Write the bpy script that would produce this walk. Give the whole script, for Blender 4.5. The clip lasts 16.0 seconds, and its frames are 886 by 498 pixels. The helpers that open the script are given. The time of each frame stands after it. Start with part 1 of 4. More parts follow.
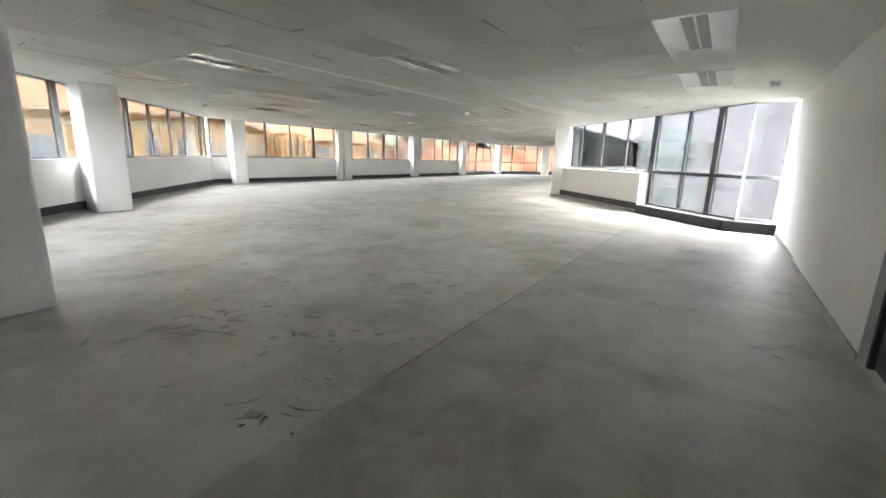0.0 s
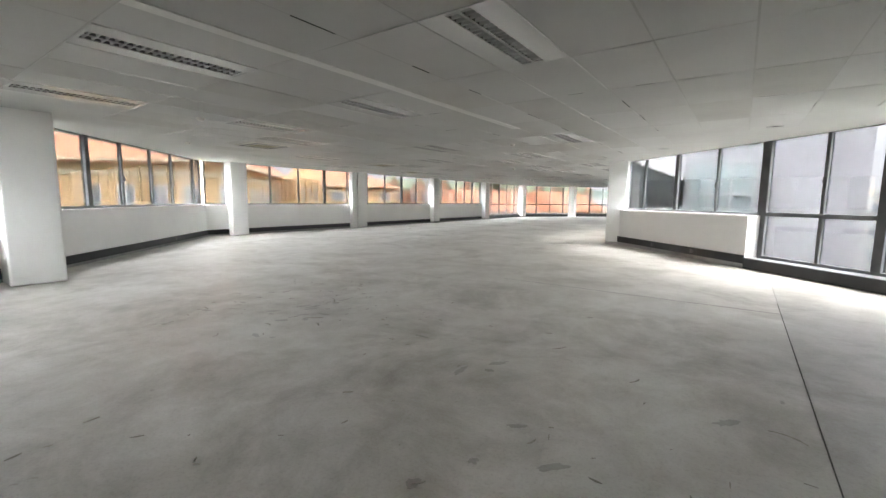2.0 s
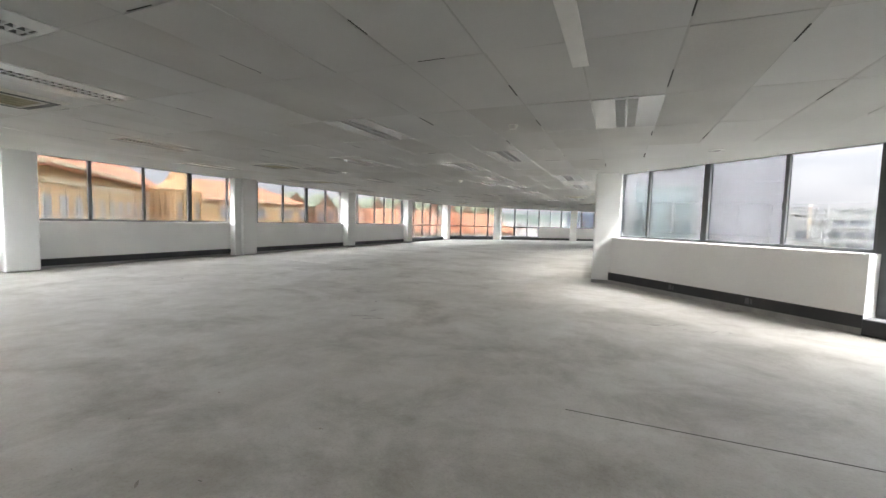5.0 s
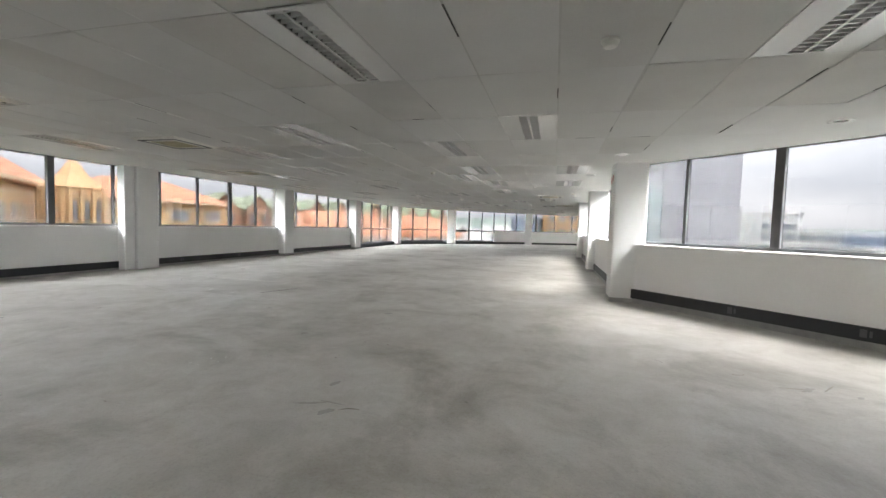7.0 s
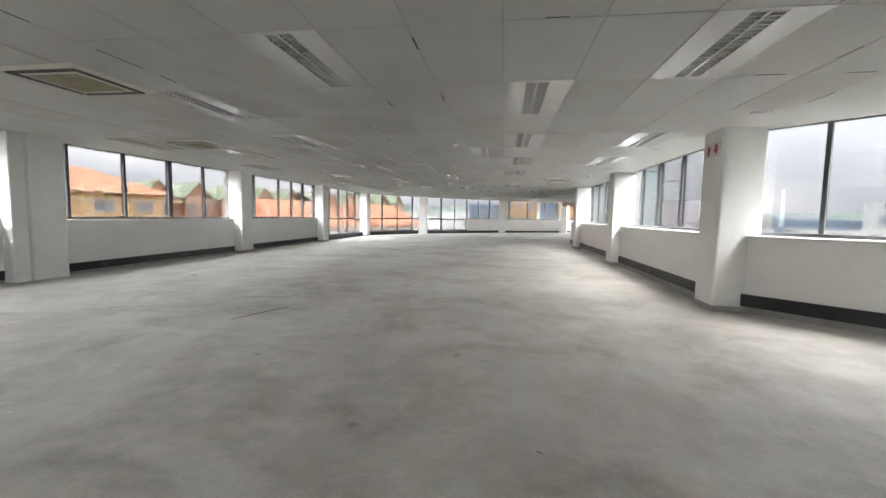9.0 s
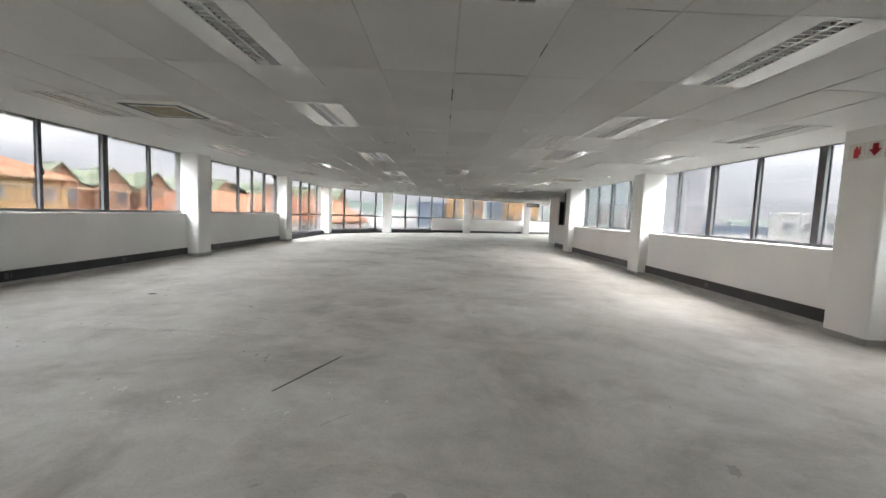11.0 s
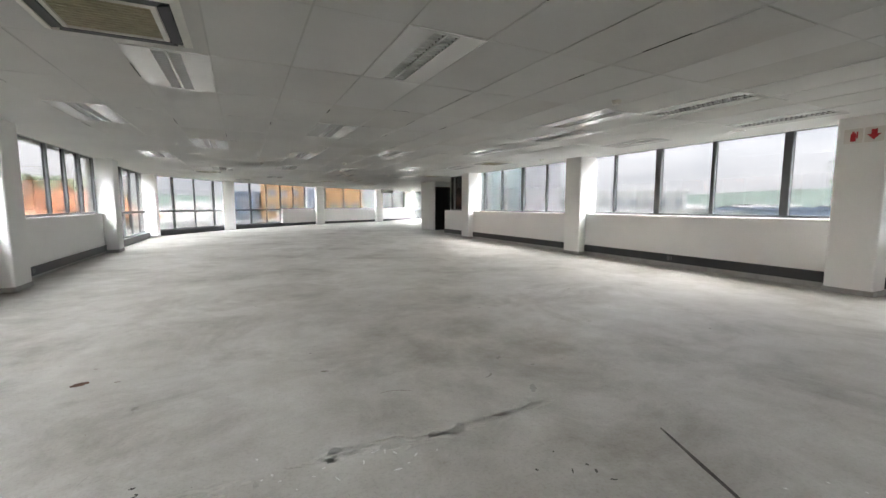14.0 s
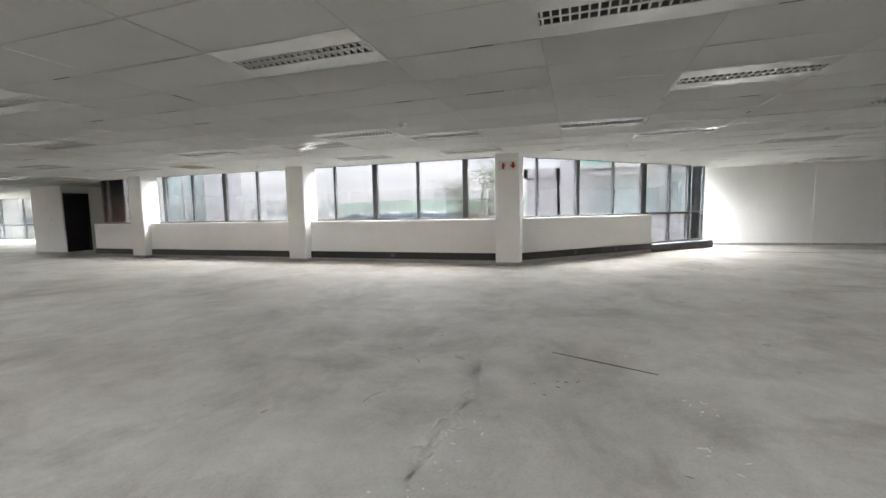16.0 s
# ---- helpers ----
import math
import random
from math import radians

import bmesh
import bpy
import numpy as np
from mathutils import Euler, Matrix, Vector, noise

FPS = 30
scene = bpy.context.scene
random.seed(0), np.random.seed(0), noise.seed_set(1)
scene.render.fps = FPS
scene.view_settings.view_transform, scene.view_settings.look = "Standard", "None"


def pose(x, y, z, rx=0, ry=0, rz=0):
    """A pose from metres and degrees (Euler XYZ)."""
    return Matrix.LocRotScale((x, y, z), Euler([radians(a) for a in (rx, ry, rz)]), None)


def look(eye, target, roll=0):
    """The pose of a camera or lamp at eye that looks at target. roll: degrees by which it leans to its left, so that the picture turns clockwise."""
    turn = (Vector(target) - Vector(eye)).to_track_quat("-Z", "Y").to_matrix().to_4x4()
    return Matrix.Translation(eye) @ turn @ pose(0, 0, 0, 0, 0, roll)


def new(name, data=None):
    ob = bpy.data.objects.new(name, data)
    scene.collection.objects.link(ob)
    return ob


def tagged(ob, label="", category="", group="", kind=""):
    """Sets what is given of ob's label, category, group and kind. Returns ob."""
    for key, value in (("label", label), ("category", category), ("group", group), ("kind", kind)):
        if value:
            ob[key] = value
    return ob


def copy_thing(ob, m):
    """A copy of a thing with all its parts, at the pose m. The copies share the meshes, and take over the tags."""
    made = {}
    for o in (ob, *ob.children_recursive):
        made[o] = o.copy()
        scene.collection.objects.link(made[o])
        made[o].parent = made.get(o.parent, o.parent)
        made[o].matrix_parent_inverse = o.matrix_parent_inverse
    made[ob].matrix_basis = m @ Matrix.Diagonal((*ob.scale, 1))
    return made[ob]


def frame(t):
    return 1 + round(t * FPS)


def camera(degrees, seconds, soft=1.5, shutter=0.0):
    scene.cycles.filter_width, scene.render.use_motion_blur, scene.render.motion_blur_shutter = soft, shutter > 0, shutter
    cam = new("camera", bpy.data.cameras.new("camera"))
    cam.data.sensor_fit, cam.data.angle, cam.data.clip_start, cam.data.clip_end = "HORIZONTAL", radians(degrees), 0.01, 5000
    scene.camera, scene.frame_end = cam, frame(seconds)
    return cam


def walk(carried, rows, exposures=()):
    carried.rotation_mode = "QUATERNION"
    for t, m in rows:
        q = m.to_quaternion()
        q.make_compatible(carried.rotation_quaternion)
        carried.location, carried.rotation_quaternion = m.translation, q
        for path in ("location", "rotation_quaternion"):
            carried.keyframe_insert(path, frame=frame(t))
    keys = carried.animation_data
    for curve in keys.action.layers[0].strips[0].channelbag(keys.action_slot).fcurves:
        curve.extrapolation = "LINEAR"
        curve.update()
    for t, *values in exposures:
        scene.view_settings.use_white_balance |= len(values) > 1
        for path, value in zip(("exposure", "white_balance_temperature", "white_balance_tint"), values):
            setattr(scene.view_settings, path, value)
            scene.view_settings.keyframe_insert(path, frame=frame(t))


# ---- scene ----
cam = camera(93.5, 16.0)
PATH = [
    (0, (-0.0378, 0.3846, 1.2338), (-0.9856, 1.8181, 0.8554), 1.7),
    (0.5, (-0.5095, 0.7990, 1.2364), (-1.4925, 2.2062, 0.8448), 2.1),
    (1, (-1.0032, 1.2206, 1.2074), (-2.0865, 2.5599, 0.8492), 1.3),
    (1.5, (-1.4643, 1.7028, 1.1950), (-2.4702, 3.1108, 0.8738), 1.2),
    (2, (-1.9228, 2.1974, 1.2320), (-2.9383, 3.6203, 1.0261), 0.6),
    (2.5, (-2.4130, 2.7007, 1.2496), (-3.3722, 4.1703, 1.1088), 1.6),
    (3, (-2.9093, 3.1680, 1.2610), (-3.8280, 4.6649, 1.1431), 0.6),
    (3.5, (-3.3669, 3.6722, 1.2382), (-4.2187, 5.2043, 1.0886), 1.4),
    (6, (-5.3777, 6.2797, 1.2382), (-5.9805, 7.9314, 1.1669), 0.9),
    (6.5, (-5.7332, 6.7804, 1.2382), (-6.2788, 8.4524, 1.1774), 1.3),
    (7, (-6.1116, 7.2882, 1.2047), (-6.5630, 8.9866, 1.1106), 1.7),
    (7.5, (-6.5006, 7.7766, 1.1774), (-6.9590, 9.4697, 1.0314), 1.6),
    (8, (-6.9722, 8.2139, 1.1871), (-7.3190, 9.9352, 1.0657), 2.0),
    (8.5, (-7.4290, 8.6583, 1.1862), (-7.7282, 10.3875, 1.0498), 1.1),
    (11, (-9.7794, 10.5442, 1.2206), (-9.7698, 12.2980, 1.0771), 2.5),
    (11.5, (-10.2441, 10.9331, 1.2100), (-10.2027, 12.6843, 1.0419), 1.6),
    (12, (-10.7430, 11.2402, 1.2012), (-10.5970, 12.9818, 0.9988), 2.3),
    (12.5, (-11.2121, 11.5174, 1.2012), (-10.9006, 13.2352, 0.9724), 2.6),
    (13, (-11.6477, 11.8642, 1.2179), (-11.2508, 13.5670, 1.0164), 1.8),
    (13.5, (-12.0868, 12.2030, 1.2258), (-11.4946, 13.8486, 1.0270), 0.6),
    (14, (-12.5646, 12.5462, 1.2074), (-11.8034, 14.1231, 1.0243), -0.0),
    (14.5, (-13.0407, 12.9254, 1.1968), (-12.0428, 14.3625, 0.9988), -0.1),
    (15, (-13.3725, 13.3109, 1.2373), (-12.1194, 14.5297, 1.0305), -0.9),
    (15.5, (-13.6778, 13.5925, 1.2276), (-12.1774, 14.4918, 1.0375), -1.3),
    (16, (-14.0316, 13.7826, 1.1774), (-12.3631, 14.3229, 1.0217), -1.1),
]
walk(cam, [(t, look(eye, target, roll)) for t, eye, target, roll in PATH],
     [(0, 5.48), (0.6, 5.3), (1.5, 5.25), (3.5, 5.03), (7, 4.97), (12, 4.99), (14.5, 4.98), (16, 5.03)])

# ---- world and light ----
SUN_EL, SUN_AZ = radians(62), radians(70)
world = bpy.data.worlds.new("overcast_sky")
scene.world = world
world.use_nodes = True
wn, wl = world.node_tree.nodes, world.node_tree.links
bg = wn["Background"]
sky = wn.new("ShaderNodeTexSky")
sky.sky_type = 'NISHITA'
sky.sun_disc = False
sky.sun_elevation, sky.sun_rotation = SUN_EL, SUN_AZ
sky.air_density, sky.dust_density, sky.ozone_density = 1.0, 6.0, 1.0
# cloud deck: the blue is mixed towards an even grey-white with soft cloud shapes
wtc = wn.new("ShaderNodeTexCoord")
wmap = wn.new("ShaderNodeMapping")
wmap.inputs["Scale"].default_value = (1.2, 1.2, 5.0)
wnoise = wn.new("ShaderNodeTexNoise")
wnoise.inputs["Scale"].default_value = 2.2
wnoise.inputs["Detail"].default_value = 6
wramp = wn.new("ShaderNodeValToRGB")
wramp.color_ramp.elements[0].position, wramp.color_ramp.elements[0].color = 0.38, (10.5, 10.9, 11.4, 1)
wramp.color_ramp.elements[1].position, wramp.color_ramp.elements[1].color = 0.62, (16, 16, 16, 1)
wmix = wn.new("ShaderNodeMix")
wmix.data_type = 'RGBA'
wmix.inputs["Factor"].default_value = 0.85
wl.new(wtc.outputs["Generated"], wmap.inputs["Vector"])
wl.new(wmap.outputs["Vector"], wnoise.inputs["Vector"])
wl.new(wnoise.outputs["Fac"], wramp.inputs["Fac"])
wl.new(sky.outputs["Color"], wmix.inputs["A"])
wl.new(wramp.outputs["Color"], wmix.inputs["B"])
wsep = wn.new("ShaderNodeSeparateXYZ")
wgrad = wn.new("ShaderNodeMapRange")
wgrad.inputs["From Min"].default_value, wgrad.inputs["From Max"].default_value = 0.0, 1.0
wgrad.inputs["To Min"].default_value, wgrad.inputs["To Max"].default_value = 0.45, 2.4
wl.new(wtc.outputs["Generated"], wsep.inputs["Vector"])
wl.new(wsep.outputs["Z"], wgrad.inputs["Value"])
wover = wn.new("ShaderNodeMix")
wover.data_type, wover.blend_type = 'RGBA', 'MULTIPLY'
wover.inputs["Factor"].default_value = 1.0
wl.new(wmix.outputs["Result"], wover.inputs["A"])
wl.new(wgrad.outputs["Result"], wover.inputs["B"])
wl.new(wover.outputs["Result"], bg.inputs["Color"])
bg.inputs["Strength"].default_value = 0.15
sun = new("sun", bpy.data.lights.new("sun", 'SUN'))
sun.data.energy, sun.data.angle, sun.data.color = 0.34, radians(70), (1, 0.98, 0.95)
sun.matrix_world = look((0, 0, 60), (-math.sin(SUN_AZ) * 30, -math.cos(SUN_AZ) * 30, 60 - 30 * math.tan(SUN_EL)))


# ---- materials ----
def material(name, base, rough=0.6, metal=0.0, var=0.08, scale=3.0, fine=60.0, bump=0.05, spec=0.4, per=0.0, tint=None):
    """Two scales of variation in colour, a fine bump, and a little change from object to object."""
    m = bpy.data.materials.new(name)
    m.use_nodes = True
    n, l = m.node_tree.nodes, m.node_tree.links
    b = n["Principled BSDF"]
    tc = n.new("ShaderNodeTexCoord")
    n1, n2 = n.new("ShaderNodeTexNoise"), n.new("ShaderNodeTexNoise")
    n1.inputs["Scale"].default_value, n1.inputs["Detail"].default_value = scale, 5
    n2.inputs["Scale"].default_value, n2.inputs["Detail"].default_value = fine, 3
    l.new(tc.outputs["Object"], n1.inputs["Vector"])
    l.new(tc.outputs["Object"], n2.inputs["Vector"])
    add = n.new("ShaderNodeMath")
    add.operation = 'MULTIPLY_ADD'
    l.new(n2.outputs["Fac"], add.inputs[0])
    add.inputs[1].default_value = 0.35
    l.new(n1.outputs["Fac"], add.inputs[2])
    if per:
        oi = n.new("ShaderNodeObjectInfo")
        a2 = n.new("ShaderNodeMath")
        a2.operation = 'MULTIPLY_ADD'
        l.new(oi.outputs["Random"], a2.inputs[0])
        a2.inputs[1].default_value = per
        l.new(add.outputs[0], a2.inputs[2])
        add = a2
    ramp = n.new("ShaderNodeValToRGB")
    e = ramp.color_ramp.elements
    lo = tint or tuple(c * (1 - var * 2) for c in base)
    e[0].position, e[0].color = 0.4, (*lo, 1)
    e[1].position, e[1].color = 0.85, (*[min(1, c * (1 + var)) for c in base], 1)
    l.new(add.outputs[0], ramp.inputs["Fac"])
    l.new(ramp.outputs["Color"], b.inputs["Base Color"])
    b.inputs["Roughness"].default_value, b.inputs["Metallic"].default_value = rough, metal
    b.inputs["Specular IOR Level"].default_value = spec
    if bump:
        bp = n.new("ShaderNodeBump")
        bp.inputs["Strength"].default_value, bp.inputs["Distance"].default_value = bump, 0.01
        l.new(n2.outputs["Fac"], bp.inputs["Height"])
        l.new(bp.outputs["Normal"], b.inputs["Normal"])
    return m


def concrete_floor(name, gain=1.0):
    m = bpy.data.materials.new(name)
    m.use_nodes = True
    n, l = m.node_tree.nodes, m.node_tree.links
    b = n["Principled BSDF"]
    tc = n.new("ShaderNodeTexCoord")

    def tex(scale, detail, rough=0.6, stretch=(1, 1, 1), turn=0.0, dist=0.0):
        mp = n.new("ShaderNodeMapping")
        mp.inputs["Scale"].default_value = stretch
        mp.inputs["Rotation"].default_value = (0, 0, turn)
        t = n.new("ShaderNodeTexNoise")
        t.inputs["Scale"].default_value, t.inputs["Detail"].default_value = scale, detail
        t.inputs["Roughness"].default_value, t.inputs["Distortion"].default_value = rough, dist
        l.new(tc.outputs["Object"], mp.inputs["Vector"])
        l.new(mp.outputs["Vector"], t.inputs["Vector"])
        return t.outputs["Fac"]

    def ramp(src, stops):
        r = n.new("ShaderNodeValToRGB")
        r.color_ramp.elements[0].position, r.color_ramp.elements[0].color = stops[0][0], (*stops[0][1], 1)
        r.color_ramp.elements[1].position, r.color_ramp.elements[1].color = stops[-1][0], (*stops[-1][1], 1)
        for p, c in stops[1:-1]:
            r.color_ramp.elements.new(p).color = (*c, 1)
        l.new(src, r.inputs["Fac"])
        return r.outputs["Color"]

    def mix(a, c, fac, mode='MULTIPLY'):
        x = n.new("ShaderNodeMix")
        x.data_type, x.blend_type = 'RGBA', mode
        if isinstance(fac, float):
            x.inputs["Factor"].default_value = fac
        else:
            l.new(fac, x.inputs["Factor"])
        l.new(a, x.inputs["A"])
        l.new(c, x.inputs["B"])
        return x.outputs["Result"]

    base = ramp(tex(0.5, 8, 0.62), [(p, tuple(gain * q for q in c)) for p, c in ((0.3, (0.37, 0.354, 0.322)), (0.5, (0.46, 0.447, 0.414)), (0.7, (0.54, 0.53, 0.50)))])
    streak = ramp(tex(0.7, 6, 0.6, (1, 0.55, 1), 0.7, 0.3), [(0.34, (0.70, 0.69, 0.67)), (0.58, (1, 1, 1))])
    stain = ramp(tex(0.8, 9, 0.68, dist=0.5), [(0.32, (0.50, 0.47, 0.42)), (0.52, (1, 1, 1))])
    scuff = ramp(tex(4.5, 6, 0.6, (1, 0.8, 1), 0.3, 0.8), [(0.25, (0.42, 0.40, 0.37)), (0.31, (1, 1, 1))])
    speck = ramp(tex(60, 3), [(0.28, (0.72, 0.71, 0.69)), (0.5, (1, 1, 1))])
    mott = ramp(tex(2.7, 10, 0.72, dist=0.4), [(0.36, (0.70, 0.68, 0.64)), (0.6, (1, 1, 1))])
    c = mix(base, streak, 0.3)
    c = mix(c, mott, 0.6)
    c = mix(c, stain, 0.75)
    c = mix(c, scuff, ramp(tex(0.33, 3), [(0.45, (0, 0, 0)), (0.6, (1, 1, 1))]))
    pale = ramp(tex(0.6, 8, 0.66, (1, 0.8, 1), -0.6, 0.3), [(0.56, (0, 0, 0)), (0.72, (0.12, 0.12, 0.11))])
    c = mix(c, pale, 0.8, 'ADD')
    c = mix(c, speck, 0.5)
    l.new(c, b.inputs["Base Color"])
    rr = n.new("ShaderNodeMapRange")
    rr.inputs["To Min"].default_value, rr.inputs["To Max"].default_value = 0.55, 0.34
    l.new(tex(0.9, 6), rr.inputs["Value"])
    l.new(rr.outputs["Result"], b.inputs["Roughness"])
    bp = n.new("ShaderNodeBump")
    bp.inputs["Strength"].default_value, bp.inputs["Distance"].default_value = 0.25, 0.01
    l.new(mix(c, ramp(tex(14, 6), [(0.3, (0.6, 0.6, 0.6)), (0.7, (1, 1, 1))]), 0.6), bp.inputs["Height"])
    l.new(bp.outputs["Normal"], b.inputs["Normal"])
    return m


def glass_material(name, tint, gloss=1.0):
    m = bpy.data.materials.new(name)
    m.use_nodes = True
    n, l = m.node_tree.nodes, m.node_tree.links
    n.remove(n["Principled BSDF"])
    t, g, x, f = n.new("ShaderNodeBsdfTransparent"), n.new("ShaderNodeBsdfGlossy"), n.new("ShaderNodeMixShader"), n.new("ShaderNodeLayerWeight")
    t.inputs["Color"].default_value = (*tint, 1)
    g.inputs["Roughness"].default_value = 0.02
    f.inputs["Blend"].default_value = 0.5
    pw, ma = n.new("ShaderNodeMath"), n.new("ShaderNodeMath")
    pw.operation, pw.inputs[1].default_value = 'POWER', 5.0
    ma.operation, ma.inputs[1].default_value, ma.inputs[2].default_value = 'MULTIPLY_ADD', 0.6, 0.03
    l.new(f.outputs["Facing"], pw.inputs[0])
    l.new(pw.outputs[0], ma.inputs[0])
    l.new(ma.outputs[0], x.inputs["Fac"])
    l.new(t.outputs["BSDF"], x.inputs[1])
    l.new(g.outputs["BSDF"], x.inputs[2])
    l.new(x.outputs["Shader"], n["Material Output"].inputs["Surface"])
    return m


M = dict(
    plaster=material("white_plaster", (0.85, 0.85, 0.835), 0.7, var=0.025, scale=1.2, fine=45, bump=0.06),
    dado=material("white_dado_paint", (0.84, 0.84, 0.83), 0.55, var=0.03, scale=0.9, fine=40, bump=0.05),
    tile=material("mineral_ceiling_tile", (0.60, 0.60, 0.585), 0.7, var=0.05, scale=0.8, fine=90, bump=0.08),
    tile_aged=material("mineral_ceiling_tile_aged", (0.57, 0.566, 0.545), 0.75, var=0.06, scale=1.1, fine=90, bump=0.08),
    tile_new=material("mineral_ceiling_tile_newer", (0.62, 0.62, 0.61), 0.65, var=0.04, scale=0.9, fine=90, bump=0.08),
    gap=material("painted_tile_gap_shade", (0.05, 0.05, 0.048), 0.9, var=0.2),
    border=material("ceiling_border_paint", (0.62, 0.62, 0.605), 0.75, var=0.03, scale=0.8, fine=60, bump=0.04),
    bar=material("ceiling_grid_enamel", (0.46, 0.46, 0.44), 0.3, var=0.08, scale=4),
    strip=material("white_cover_strip", (0.82, 0.82, 0.80), 0.4, var=0.03),
    frame=material("charcoal_anodised_aluminium", (0.10, 0.103, 0.107), 0.36, 0.4, var=0.1, scale=5),
    black=material("black_trunking", (0.022, 0.024, 0.028), 0.45, var=0.15, scale=4, bump=0.03),
    plinth=material("grey_skirting", (0.36, 0.355, 0.34), 0.6, var=0.12, scale=6),
    screed=concrete_floor("screed", 1.14),
    screed2=concrete_floor("smooth_dark_screed", 0.95),
    flake=material("white_paint_fleck", (0.74, 0.74, 0.72), 0.6, var=0.1, scale=20),
    smear=concrete_floor("adhesive_stained_screed", 0.80),
    crust=concrete_floor("pale_crusted_screed", 1.24),
    joint=material("dark_joint_shade_and_dirt", (0.10, 0.095, 0.085), 0.9, var=0.3, scale=8),
    scrap=material("torn_brown_scrap", (0.12, 0.06, 0.035), 0.8, var=0.3, scale=20),
    scuffed=material("dark_adhesive_flakes", (0.31, 0.29, 0.255), 0.9, var=0.25, scale=9),
    skim=concrete_floor("pale_skim_screed", 1.10),
    hglass=material("dark_house_window", (0.20, 0.22, 0.25), 0.18, var=0.3, scale=0.6, fine=2, bump=0, spec=0.7),
    glass=glass_material("grey_tinted_window_glass", (0.165, 0.165, 0.168)),
    pan=material("white_enamel_tray", (0.74, 0.74, 0.73), 0.2, var=0.02, bump=0.01, spec=0.7),
    chrome=material("bright_louvre_aluminium", (0.80, 0.80, 0.80), 0.24, 0.95, var=0.05, scale=8, bump=0),
    # reflector metal darkened: the shade inside the louvre cells is put into its colour
    cell=material("shade_darkened_reflector", (0.20, 0.20, 0.195), 0.35, 0.9, var=0.1, scale=8, bump=0),
    dark=material("dark_cavity", (0.03, 0.03, 0.03), 0.8, var=0.1),
    grille=material("dusty_beige_grille", (0.42, 0.38, 0.27), 0.7, var=0.12, scale=12),
    cream=material("aged_cream_plastic", (0.72, 0.71, 0.66), 0.45, var=0.05, scale=6),
    door=material("black_painted_door", (0.014, 0.012, 0.012), 0.4, var=0.2, scale=3),
    steel=material("brushed_steel", (0.55, 0.55, 0.55), 0.3, 0.9, var=0.1, scale=12),
    red=material("sign_red", (0.45, 0.02, 0.025), 0.4, var=0.05),
    sign=material("sign_white", (0.75, 0.73, 0.68), 0.4, var=0.04),
    green=material("exit_sign_dark_face", (0.02, 0.025, 0.02), 0.4, var=0.1),
    yellow=material("ochre_render", (0.63, 0.42, 0.22), 0.85, var=0.10, scale=0.5, fine=8, bump=0.1),
    orange=material("orange_render", (0.60, 0.36, 0.18), 0.85, var=0.10, scale=0.4, fine=8, bump=0.1),
    trimw=material("cream_stone_trim", (0.62, 0.54, 0.38), 0.8, var=0.08, scale=1.0, fine=10),
    clay=material("clay_roof_tile", (0.50, 0.225, 0.125), 0.8, var=0.14, scale=0.7, fine=6, bump=0.2),
    greenroof=material("green_metal_roof", (0.24, 0.28, 0.18), 0.6, var=0.12, scale=0.6, fine=6),
    brick=material("red_brick_wall", (0.45, 0.28, 0.19), 0.85, var=0.15, scale=0.8, fine=9, bump=0.15),
    facade=material("pale_lilac_cladding", (0.53, 0.52, 0.545), 0.6, var=0.06, scale=0.5, fine=10),
    pglass=material("facade_blue_glass", (0.42, 0.49, 0.50), 0.12, var=0.3, scale=0.6, fine=2, bump=0, spec=0.8),
    teal=material("teal_spandrel_glass", (0.24, 0.46, 0.42), 0.15, var=0.2, scale=0.6, fine=2, bump=0, spec=0.8),
    deck=material("weathered_concrete_deck", (0.40, 0.39, 0.37), 0.8, var=0.12, scale=0.5, fine=6),
    whitep=material("white_facade_paint", (0.62, 0.62, 0.60), 0.7, var=0.08, scale=0.6),
    ground=material("town_ground", (0.16, 0.16, 0.14), 0.95, var=0.25, scale=0.06, fine=0.8, tint=(0.07, 0.10, 0.05)),
    leaf=material("tree_leaves", (0.12, 0.16, 0.08), 0.8, var=0.3, scale=2, fine=9, bump=0),
    bark=material("tree_bark", (0.12, 0.09, 0.06), 0.9, var=0.2, scale=8),
    hill=material("hazy_wooded_hill", (0.16, 0.20, 0.17), 0.95, var=0.18, scale=0.02, fine=0.2, bump=0),
    blue=material("blue_steel_roof", (0.20, 0.25, 0.33), 0.5, var=0.12, scale=0.4),
)


# ---- mesh helpers ----
BOXF = [(0, 3, 2, 1), (4, 5, 6, 7), (0, 1, 5, 4), (1, 2, 6, 5), (2, 3, 7, 6), (3, 0, 4, 7)]


